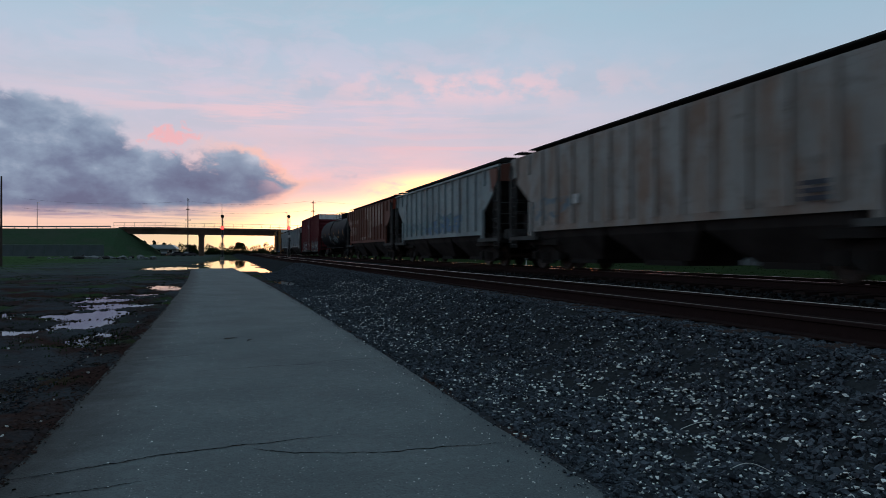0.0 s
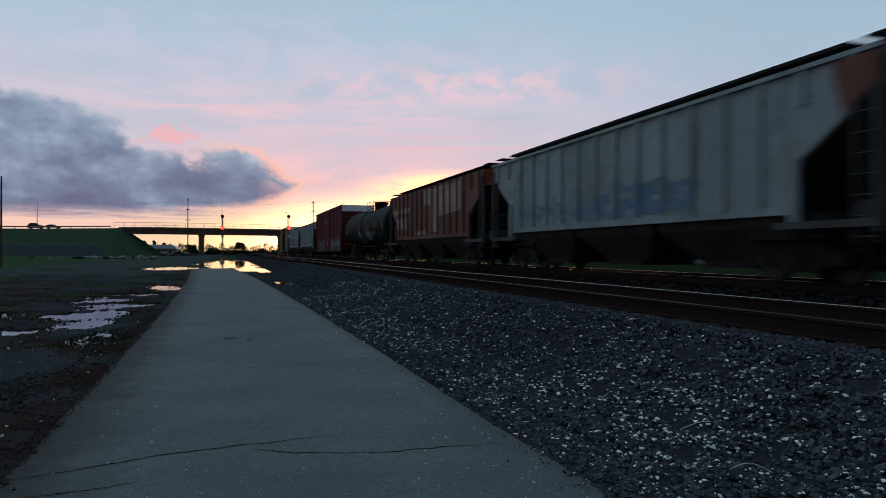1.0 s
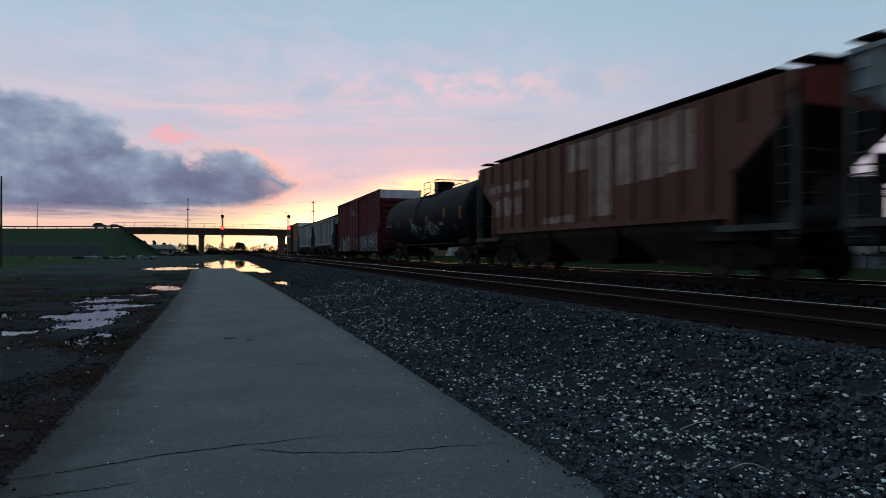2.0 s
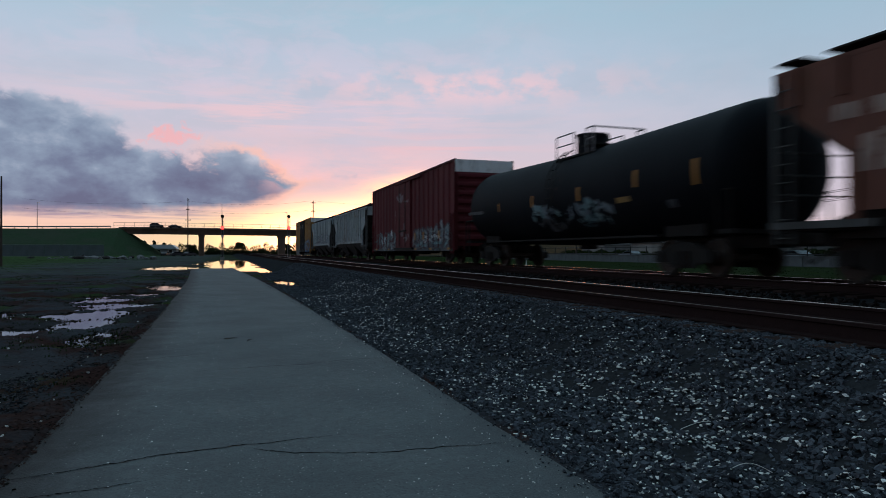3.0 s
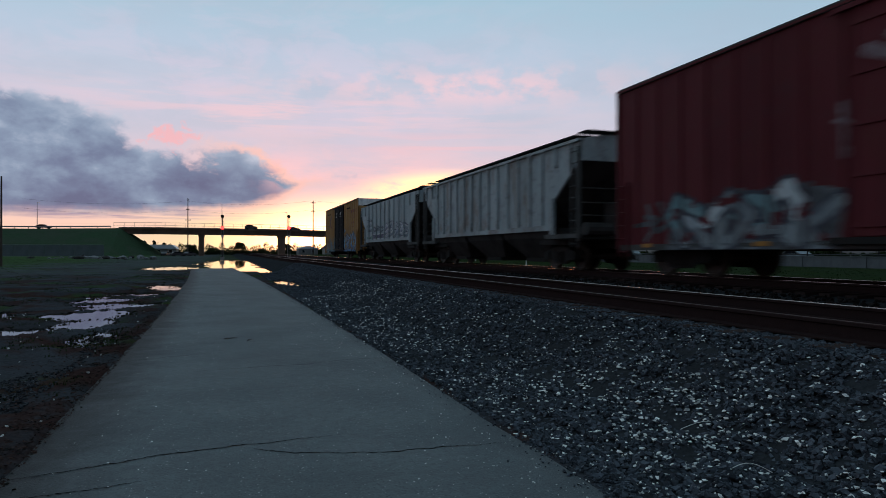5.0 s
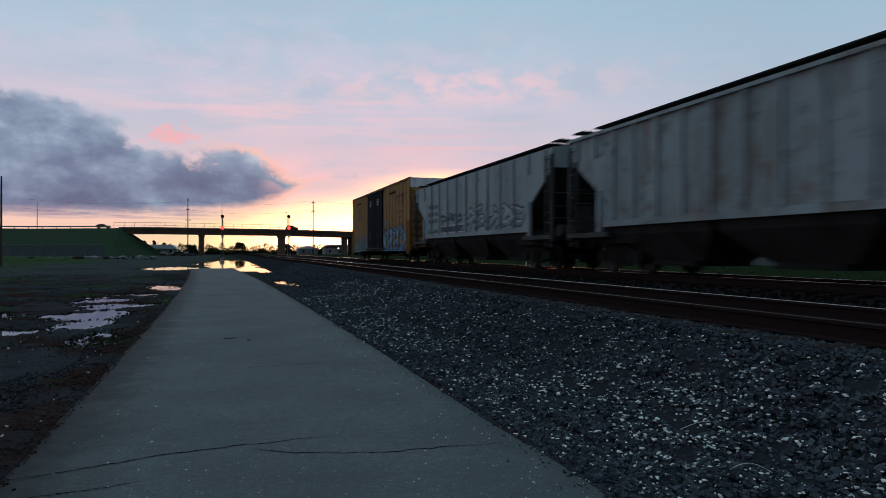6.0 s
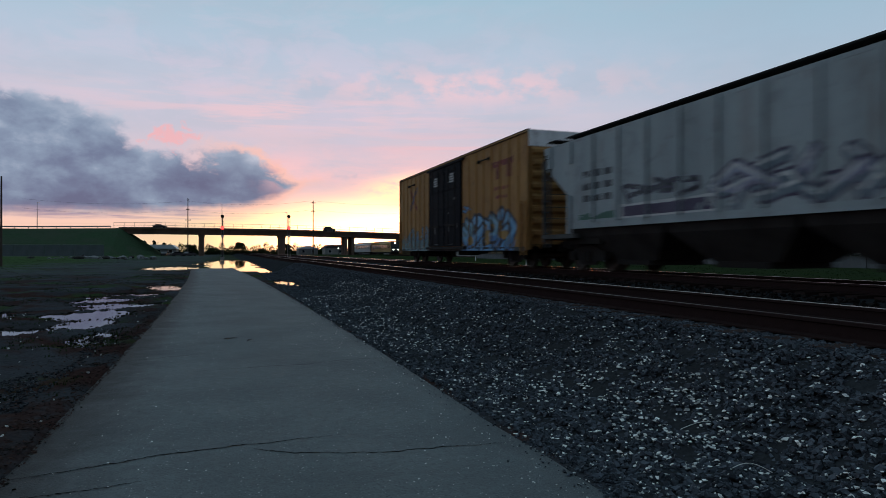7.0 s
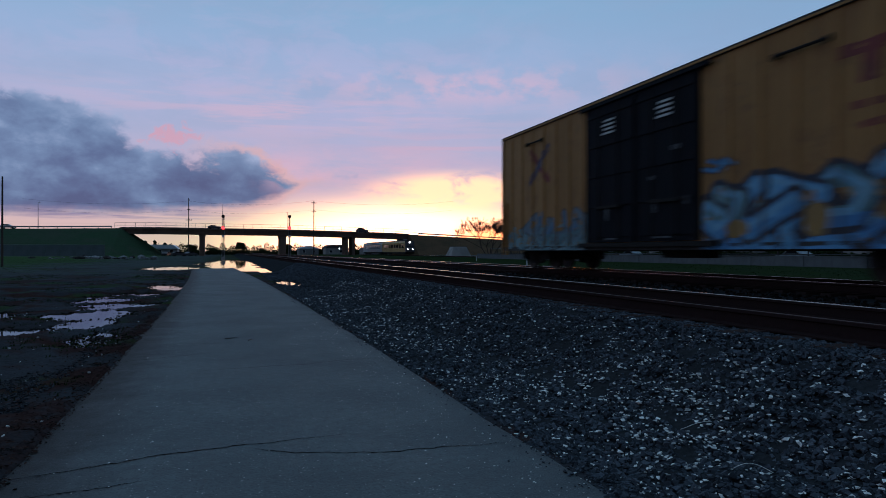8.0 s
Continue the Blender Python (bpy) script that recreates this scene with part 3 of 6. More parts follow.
def path():
    p = thing("path", "grey worn asphalt footpath with fine cracks", "path", kind="structure")
    b = B()
    ys = steps((-6, 58, 1.0))
    rows = []
    for y in ys:
        o = bend(y)
        jl, jr = 0.05 * noise.noise((y * 1.1, 0, 3)), 0.05 * noise.noise((y * 1.3, 4, 3))
        xs = [-1.36 + o + jl, -1.3 + o + jl, -0.4 + o, 0.5 + o, 1.4 + o, 2.08 + o + jr, 2.16 + o + jr]
        zs = [-0.07, 0.0, 0.006, 0.01, 0.006, 0.0, -0.07]
        rows.append([b.verts.new((x, y, z)) for x, z in zip(xs, zs)])
    for r0, r1 in zip(rows, rows[1:]):
        for k in range(6):
            b.faces.new((r0[k], r0[k + 1], r1[k + 1], r1[k]))
    part("paving", b, ASPHALT, p)

    def crack(pts, wide, seed):
        rnd = random.Random(seed)
        b = B()
        prev = None
        line = []
        for (xa, ya), (xb, yb) in zip(pts, pts[1:]):
            for k in range(22):
                s = k / 22
                line.append((xa + (xb - xa) * s, ya + (yb - ya) * s))
        line.append(pts[-1])
        n = len(line)
        for i, (x, y) in enumerate(line):
            y += 0.035 * noise.noise((x * 5, seed, 0)) + 0.02 * noise.noise((x * 17, seed, 4)) + rnd.uniform(-0.008, 0.008)
            w = wide * (0.35 + 0.65 * rnd.random()) * min(1.0, 4 * (1 - i / n), 0.4 + 4 * i / n)
            z = 0.0125 - abs(x - 0.4) * 0.004
            cur = [b.verts.new((x, y - w, z)), b.verts.new((x, y + w, z))]
            if prev:
                b.faces.new((prev[0], prev[1], cur[1], cur[0]))
            prev = cur
        part("crack", b, CRACK, p, "dark open crack in the asphalt")

    crack([(-1.29, 4.6), (-0.8, 4.72), (-0.37, 4.85), (0.3, 4.9), (0.92, 4.95)], 0.009, 1)
    crack([(0.19, 4.77), (0.335, 4.64), (0.93, 4.43), (1.5, 4.4), (2.12, 4.36)], 0.008, 2)
    crack([(-1.34, 9.05), (-0.84, 9.26), (-0.2, 9.5)], 0.007, 3)
    crack([(-0.38, 8.08), (0.5, 8.16), (0.97, 8.17), (1.4, 8.35), (2.06, 8.39)], 0.007, 4)
    crack([(-1.2, 4.24), (-0.8, 4.26), (-0.45, 4.34)], 0.006, 5)
    crack([(-0.9, 10.6), (0.1, 10.4), (0.9, 10.55)], 0.005, 6)


def stones():
    """Loose ballast on the shoulder: small broken stones, dark and pale."""
    rng = np.random.default_rng(5)
    block = np.array([(x, y, z) for x in (-1, 1) for y in (-1, 1) for z in (-1, 1)]) * 0.62
    tri = np.array([(0, 1, 3), (0, 3, 2), (4, 6, 7), (4, 7, 5), (0, 4, 5), (0, 5, 1), (2, 3, 7), (2, 7, 6), (0, 2, 6), (0, 6, 4), (1, 5, 7), (1, 7, 3)])

    def scatter(name, mat, n, area, sizes, label, edge, flat=0.85, lift=0.25, jag=0.35, on_path=False, dry=False):
        x0, x1, y0, y1 = area
        x = rng.uniform(x0, x1, n)
        y = y0 + (y1 - y0) * rng.random(n) ** 1.9
        keep = edge(x, y)
        x, y = x[keep], y[keep]
        base = np.array([ground_z(a, c) for a, c in zip(x, y)])
        if dry:
            x, y, base = x[base > -0.052], y[base > -0.052], base[base > -0.052]
        n = len(x)
        s = rng.uniform(*sizes, n) * (1 + 0.012 * np.maximum(y - 8, 0))
        z = np.maximum(base, 0.004 if on_path else -9.0) + s * lift
        shape = block[None] * (1 + rng.uniform(-1.4 * jag, 1.2 * jag, (n, 8, 3))) * rng.uniform(0.65, 1.35, (n, 1, 3))
        turn = np.linalg.qr(rng.normal(size=(n, 3, 3)))[0]
        shape = np.einsum("nij,nkj->nki", turn, shape) * s[:, None, None] * np.array([1, 1, flat])
        v = (shape + np.stack([x, y, z], 1)[:, None, :]).reshape(-1, 3)
        f = (tri[None] + (np.arange(n) * 8)[:, None, None]).reshape(-1, 3)
        me = bpy.data.meshes.new(name)
        me.vertices.add(len(v))
        me.vertices.foreach_set("co", v.ravel())
        me.loops.add(f.size)
        me.loops.foreach_set("vertex_index", f.ravel().astype(np.int32))
        me.polygons.add(len(f))
        me.polygons.foreach_set("loop_start", np.arange(0, f.size, 3, dtype=np.int32))
        me.update(calc_edges=True)
        me.shade_flat()
        me.materials.append(mat)
        tagged(new(name, me), label, "gravel", kind="stuff")

    def shoulder(x, y):
        return x > 2.12 + np.array([bend(v) for v in y]) + 0.1 * np.sin(y * 3.1) + rng.normal(0, 0.08, len(x))

    scatter("ballast_stones", STONE, 95000, (2.0, 5.02, 0.5, 46), (0.012, 0.030), "loose dark grey broken ballast stones", shoulder, dry=True)
    scatter("ballast_stones", TRACK_STONE, 9000, (6.8, 10.5, 4.0, 42), (0.026, 0.042), "dark stained ballast stones between the tracks", lambda x, y: x > 0)
    scatter("ballast_stones", STONE, 9000, (2.1, 5.0, -7.0, 0.6), (0.016, 0.034), "loose dark grey broken ballast stones", shoulder)
    scatter("pale_stones", PALE_STONE, 1500, (2.1, 4.6, -7.0, 0.6), (0.009, 0.025), "scattered pale ballast stones", shoulder, 0.5, 0.75, 0.5)
    scatter("pale_stones", PALE_STONE, 3400, (2.0, 4.6, 0.5, 20), (0.009, 0.023), "scattered pale ballast stones", shoulder, 0.5, 0.75, 0.5)
    scatter("pale_stones", PALE_STONE, 7400, (2.15, 4.3, 1.5, 24), (0.008, 0.022), "scattered pale ballast stones", lambda x, y: shoulder(x, y) & (noise_field(x * 1.6, y * 1.3) - 0.12 * np.abs(x - 3.1) > 0.0), 0.5, 0.75, 0.5)
    scatter("pale_stones", PALE_STONE, 2600, (2.3, 4.4, 1.8, 7.5), (0.005, 0.015), "small pale chips among the ballast", shoulder, 0.5, 0.9, 0.5)
    scatter("path_grit", PALE_STONE, 1200, (-1.1, 2.1, 2.5, 14), (0.0028, 0.0075), "pale grit lying on the asphalt", lambda x, y: rng.random(len(x)) < 0.25 + 0.3 * (x + 1.0), 0.6, 0.3, 0.4, True)
    scatter("path_grit", STONE, 5200, (1.6, 2.3, 2.5, 30), (0.004, 0.013), "small dark gravel spilled on the edge of the path", lambda x, y: x > 2.12 + np.array([bend(v) for v in y]) - np.abs(rng.normal(0, 0.11, len(x))), 0.6, 0.3, 0.4, True)
    scatter("mud_clods", CLOD, 3600, (-1.6, -0.9, 3.5, 34), (0.004, 0.013), "mud spilled on the edge of the path", lambda x, y: x < -1.36 + np.array([bend(v) for v in y]) + np.abs(rng.normal(0, 0.09, len(x))), 0.5, 0.2, 0.4, True)

    def wet_edge(x, y):
        return np.array([-0.078 < ground_z(p, q) < -0.045 for p, q in zip(x, y)])

    scatter("mud_clods", CLOD, 26000, (-6.2, -1.5, 9.5, 34), (0.008, 0.028), "ragged clods of mud in the puddles", wet_edge, 0.55, 0.5, 0.5)
    scatter("verge_gravel", VERGE_STONE, 12000, (-3.8, -1.68, 6.2, 10.5), (0.007, 0.017), "small grey gravel beside the path", lambda x, y: (noise_field(x, y) + 0.25 - 0.1 * np.abs(y - 7.6) > 0.0))
    scatter("verge_gravel", PALE_STONE, 260, (-4.6, -1.4, 3.5, 24), (0.006, 0.016), "scattered pale gravel beside the path", lambda x, y: x < 0)


def noise_field(x, y):
    return np.array([noise.noise((a * 0.6, b * 0.45, 2.0)) for a, b in zip(x, y)])


def track(name, xc, y0, y1, label, RAIL_Z=RAIL_Z):
    t = thing(name, label, "railway track", (xc, 0, 0), "railway tracks", "structure")
    prof = [(-0.07, -0.18), (0.07, -0.18), (0.07, -0.165), (0.012, -0.15), (0.012, -0.045), (0.036, -0.035), (0.036, -0.008), (0.028, -0.001), (-0.028, -0.001), (-0.036, -0.008), (-0.036, -0.035), (-0.012, -0.045), (-0.012, -0.15), (-0.07, -0.165)]
    for s in (-GAUGE, GAUGE):
        r = part("rail", prism(B(), prof, "y", y0, y1), RAIL, t, loc=(s, 0, RAIL_Z))
        flat = s < 0 and name == "near_track"
        head = [(-0.027, -0.003), (0.027, -0.003), (0.027, 0.0), (-0.027, 0.0)] if flat else [(-0.03, -0.002), (0.03, -0.002), (0.026, 0.003), (-0.026, 0.003)]
        part("rail_head", prism(B(), head, "y", y0, y1), RAIL_DULL if flat else RAIL_TOP, r, "polished steel rail head")
    tie = mesh_of("tie", bx(B(), -1.3, 1.3, -0.115, 0.115, -0.36, -0.178), TIE)
    rest = B()
    rnd = random.Random(xc)
    for k in range(int((y1 - y0) / 0.55)):
        y = y0 + k * 0.55
        if 2 < y < 62 and name == "near_track":
            o = part("tie", tie, TIE, t, loc=(rnd.uniform(-0.05, 0.05), y, RAIL_Z))
            o.rotation_euler = (0, 0, rnd.uniform(-0.012, 0.012))
        elif y < 250:
            bx(rest, -1.3, 1.3, y - 0.115, y + 0.115, RAIL_Z - 0.36, RAIL_Z - 0.178)
    tagged(part("far_ties", rest, TIE, t), kind="stuff")


ground()
path()
stones()
track("near_track", NEAR_TRACK, -30, 420, "empty railway track with rusty rails and shiny rail heads")
track("train_track", TRAIN_TRACK, -60, 420, "railway track under the freight train")


# ---- freight train ----
SPEED = 16.05
WHEEL_R = 0.457
WHEELS = []
CARS = []


def wheel_mesh():
    b = B()
    ring = [(0.0, 0.1), (0.62, 0.1), (0.66, 0.2), (0.685, 0.22), (0.685, 0.40), (0.69, WHEEL_R + 0.025), (0.72, WHEEL_R + 0.025), (0.725, WHEEL_R), (0.83, WHEEL_R - 0.005), (0.83, 0.40), (0.80, 0.38), (0.77, 0.2), (0.83, 0.15), (0.98, 0.11), (0.98, 0.0)]
    n = 28
    for s in (-1, 1):
        loops = [[b.verts.new((s * x, max(r, 0.001) * math.cos(k * 2 * math.pi / n), max(r, 0.001) * math.sin(k * 2 * math.pi / n))) for k in range(n)] for x, r in ring]
        for l0, l1 in zip(loops, loops[1:]):
            for k in range(n):
                b.faces.new((l0[k], l0[(k + 1) % n], l1[(k + 1) % n], l1[k]))
        for k in range(4):
            a = k * math.pi / 2
            bx(b, s * 0.985 - 0.012, s * 0.985 + 0.012, 0.06 * math.cos(a) - 0.015, 0.06 * math.cos(a) + 0.015, 0.06 * math.sin(a) - 0.015, 0.06 * math.sin(a) + 0.015)
    return mesh_of("wheelset", b, WHEEL)


def truck_mesh():
    b = B()
    for s in (-1, 1):
        x0, x1 = s * 1.02 - 0.06, s * 1.02 + 0.06
        prism(b, [(-1.12, 0.40), (-1.12, 0.60), (-0.75, 0.66), (-0.4, 0.82), (0.4, 0.82), (0.75, 0.66), (1.12, 0.60), (1.12, 0.40), (0.72, 0.42), (0.4, 0.2), (-0.4, 0.2), (-0.72, 0.42)], "x", x0, x1)
        for d in (-0.89, 0.89):
            bx(b, s * 1.05 - 0.1, s * 1.05 + 0.1, d - 0.15, d + 0.15, 0.34, 0.62)
        for d in (-0.17, 0, 0.17):
            bar(b, (s * 1.1, d, 0.28), (s * 1.1, d, 0.62), 0.07, 8)
    bx(b, -1.05, 1.05, -0.2, 0.2, 0.5, 0.86)
    return mesh_of("truck", b, STEEL_DARK)


WHEEL_MESH, TRUCK_MESH = wheel_mesh(), truck_mesh()


def running_gear(car, length, inset=2.1):
    for y in (inset, length - inset):
        tr = part("truck", TRUCK_MESH, STEEL_DARK, car, "dark cast steel truck frame", (0, y, 0))
        for d in (-0.89, 0.89):
            w = part("wheelset", WHEEL_MESH, WHEEL, tr, loc=(0, d, WHEEL_R))
            WHEELS.append((w, d, SPEED))
    for y, s in ((0, -1), (length, 1)):
        b = B()
        bx(b, -0.14, 0.14, min(y, y + s * 0.55), max(y, y + s * 0.55), 0.78, 1.0)
        bx(b, -0.2, 0.2, min(y + s * 0.4, y + s * 0.68), max(y + s * 0.4, y + s * 0.68), 0.72, 1.04)
        bar(b, (0.25, y, 0.75), (0.1, y + s * 0.6, 0.35), 0.035)
        part("coupler", b, STEEL_DARK, car)


def ladder(car, x, y, z0, z1, side, width=0.42, mat=None, n=None):
    b = B()
    o = 0.07 * side
    if side:
        bx(b, x + min(0, o), x + max(0, o), y, y + 0.04, z0, z1)
        bx(b, x + min(0, o), x + max(0, o), y + width - 0.04, y + width, z0, z1)
        k = z0 + 0.12
        while k < z1:
            bar(b, (x + o, y, k), (x + o, y + width, k), 0.014)
            k += 0.36
    else:
        bx(b, x, x + 0.04, y - 0.07, y, z0, z1)
        bx(b, x + width - 0.04, x + width, y - 0.07, y, z0, z1)
        k = z0 + 0.12
        while k < z1:
            bar(b, (x, y - 0.06, k), (x + width, y - 0.06, k), 0.014)
            k += 0.36
    part("ladder", b, mat or GALV, car)


GLYPHS = (  # loose bent strokes that spell nothing
    (((0.1, 0.05), (0.15, 0.95), (0.8, 0.8), (0.75, 0.5), (0.2, 0.45)), ((0.45, 0.45), (0.9, 0.05))),
    (((0.9, 0.85), (0.45, 0.98), (0.12, 0.6), (0.25, 0.12), (0.85, 0.1), (0.85, 0.45), (0.55, 0.45)),),
    (((0.08, 0.08), (0.4, 0.95), (0.6, 0.95), (0.92, 0.05)), ((0.25, 0.38), (0.78, 0.38))),
    (((0.12, 0.95), (0.15, 0.1), (0.8, 0.12), (0.88, 0.95)),),
    (((0.85, 0.9), (0.3, 0.95), (0.15, 0.65), (0.8, 0.42), (0.75, 0.08), (0.12, 0.12)),),
    (((0.1, 0.95), (0.1, 0.05)), ((0.12, 0.5), (0.9, 0.95)), ((0.35, 0.6), (0.92, 0.05))),
    (((0.5, 0.97), (0.1, 0.6), (0.2, 0.1), (0.75, 0.08), (0.92, 0.55), (0.5, 0.97)),),
    (((0.1, 0.9), (0.9, 0.92)), ((0.5, 0.9), (0.45, 0.05))),
)


class Paint:
    """Spray paint on a car's side: thin strips of colour that follow the sheet and its ribs."""

    def __init__(self, y0, y1, z0, z1, dy=0.03, dz=0.012):
        self.y0, self.z0, self.dy, self.dz = y0, z0, dy, dz
        self.ny, self.nz = int((y1 - y0) / dy), int((z1 - z0) / dz)
        self.Y = (y0 + (np.arange(self.ny) + 0.5) * dy)[:, None] * np.ones((1, self.nz))
        self.Z = (z0 + (np.arange(self.nz) + 0.5) * dz)[None, :] * np.ones((self.ny, 1))
        self.idx = np.full((self.ny, self.nz), -1)

    def near(self, pts):
        """Distance of every place from a line through the points."""
        d = np.full(self.idx.shape, 99.0)
        for (ya, za), (yb, zb) in zip(pts, pts[1:]):
            vy, vz = yb - ya, zb - za
            k = np.clip(((self.Y - ya) * vy + (self.Z - za) * vz) / (vy * vy + vz * vz + 1e-9), 0, 1)
            d = np.minimum(d, np.hypot(self.Y - ya - k * vy, self.Z - za - k * vz))
        return d

    def grain(self, scale, seed):
        step = 2
        small = np.array([[noise.noise((y * scale, z * scale, seed)) + 0.5 * noise.noise((y * scale * 2.7, z * scale * 2.7, seed + 5)) for z in self.Z[0, ::step]] for y in self.Y[::step, 0]])
        return np.repeat(np.repeat(small, step, 0), step, 1)[:self.ny, :self.nz]

    def patch(self, y0, y1, z0, z1, colour, seed, ragged=0.25):
        g = self.grain(1.3, seed) * ragged
        self.idx[(self.Y > y0 + g) & (self.Y < y1 + g) & (self.Z > z0) & (self.Z < z1 + g)] = colour

    def letters(self, y0, y1, z0, z1, n, seed, fill, low, edge, shine=None, thick=0.15, rim=0.05, top=None):
        rnd = random.Random(seed)
        w = (y1 - y0) / n
        for k in range(n):
            h = (z1 - z0) if top is None else (z1 - z0) + (top - z1) * k / max(1, n - 1)
            cy, cz = y0 + w * (k + 0.5), z0 + h * rnd.uniform(0.42, 0.58)
            turn, flip = rnd.uniform(0.5, 1.1) * rnd.choice((-1, 1)), rnd.choice((-1, 1))
            wide, tall = w * rnd.uniform(1.3, 1.7), h * rnd.uniform(0.75, 0.95)
            c, q = math.cos(turn), math.sin(turn)
            d, shift = np.full(self.idx.shape, 99.0), np.full(self.idx.shape, 99.0)
            for line in GLYPHS[rnd.randrange(len(GLYPHS))]:
                bent = [(u - 0.5 + rnd.uniform(-0.12, 0.12), flip * (v - 0.5) + rnd.uniform(-0.1, 0.1)) for u, v in line]
                pts = [(cy + wide * (u * c - v * q), cz + tall * (u * q + v * c)) for u, v in bent]
                d = np.minimum(d, self.near(pts))
                shift = np.minimum(shift, self.near([(y + 0.05 * w, z + 0.06 * h) for y, z in pts]))
            r = thick * min(w, h) * rnd.uniform(0.9, 1.2)
            wob = self.grain(2.2, seed + k) * 0.03
            self.idx[d + wob < r + rim] = edge
            body = d + wob < r
            self.idx[body] = fill[k % len(fill)]
            self.idx[body & (self.Z < z0 + h * 0.36 + wob * 4)] = low
            if shine is not None:
                self.idx[body & (shift < r * 0.35)] = shine

    def blob(self, y, z, ry, rz, colour, seed):
        self.idx[((self.Y - y) / ry) ** 2 + ((self.Z - z) / rz) ** 2 + self.grain(3.0, seed) * 0.5 < 1] = colour

    def wear(self, amount, seed, scale=2.6):
        self.idx[self.grain(scale, seed) > 0.75 - amount] = -1

    def onto(self, car, surface, mats, label, curved=False):
        vs, fs, ms = [], [], []
        longest = 8 if curved else 400
        for i in range(self.ny):
            ya, yb = self.y0 + i * self.dy, self.y0 + (i + 1) * self.dy
            col, k = self.idx[i], 0
            while k < self.nz:
                e = k + 1
                while e < self.nz and col[e] == col[k] and e - k < longest:
                    e += 1
                if col[k] >= 0:
                    za, zb = self.z0 + k * self.dz, self.z0 + e * self.dz
                    q = len(vs)
                    for y, z in ((ya, za), (yb, za), (yb, zb), (ya, zb)):
                        vs.append((-surface(y if curved else ya + self.dy / 2, z), y, z))
                    fs.append((q, q + 1, q + 2, q + 3))
                    ms.append(int(col[k]))
                k = e
        me = bpy.data.meshes.new("graffiti")
        me.from_pydata(vs, [], fs)
        for m in mats:
            me.materials.append(m)
        me.polygons.foreach_set("material_index", ms)
        return tagged(part("graffiti", me, mats[0], car, label), kind="stuff")


def hopper_side(ribs, L=16.7, W=1.53):
    at = [0.55 + (L - 1.1) * k / (ribs - 1) for k in range(ribs)]
    return lambda y, z: W + (0.083 if min(abs(y - a) for a in at) < 0.07 else 0.003)


def boxcar_side(doors, L=18.4, W=1.5, pitch=0.85):
    n = int(L / pitch)
    d0, d1 = doors[0][0], doors[-1][1]
    at = [L * k / n for k in range(1, n) if not d0 - 0.1 < L * k / n < d1 + 0.1]

    def side(y, z):
        if z < 0.81:
            return W + 0.066
        if d0 < y < d1:
            return W + 0.115
        a = min(abs(y - q) for q in at)
        return W + 0.004 + max(0.0, min(0.05, 0.05 - (a - 0.065)))
    return side


def bars(car, x, y0, y1, z, h, n, mat=None, gap=0.35):
    """A stencilled line that cannot be read: short bars."""
    w = (y1 - y0) / n
    for k in range(n):
        b = B()
        a = y0 + w * k
        vs = [b.verts.new(p) for p in ((x, a, z), (x, a + w * (1 - gap), z), (x, a + w * (1 - gap), z + h), (x, a, z + h))]
        b.faces.new(vs)
        part("stencil", b, mat or STENCIL, car, "worn stencilled mark")


BRACKET = mesh_of("board_bracket", bx(B(), -0.25, 0.25, -0.03, 0.03, 0.1, 0.26), STEEL_DARK)


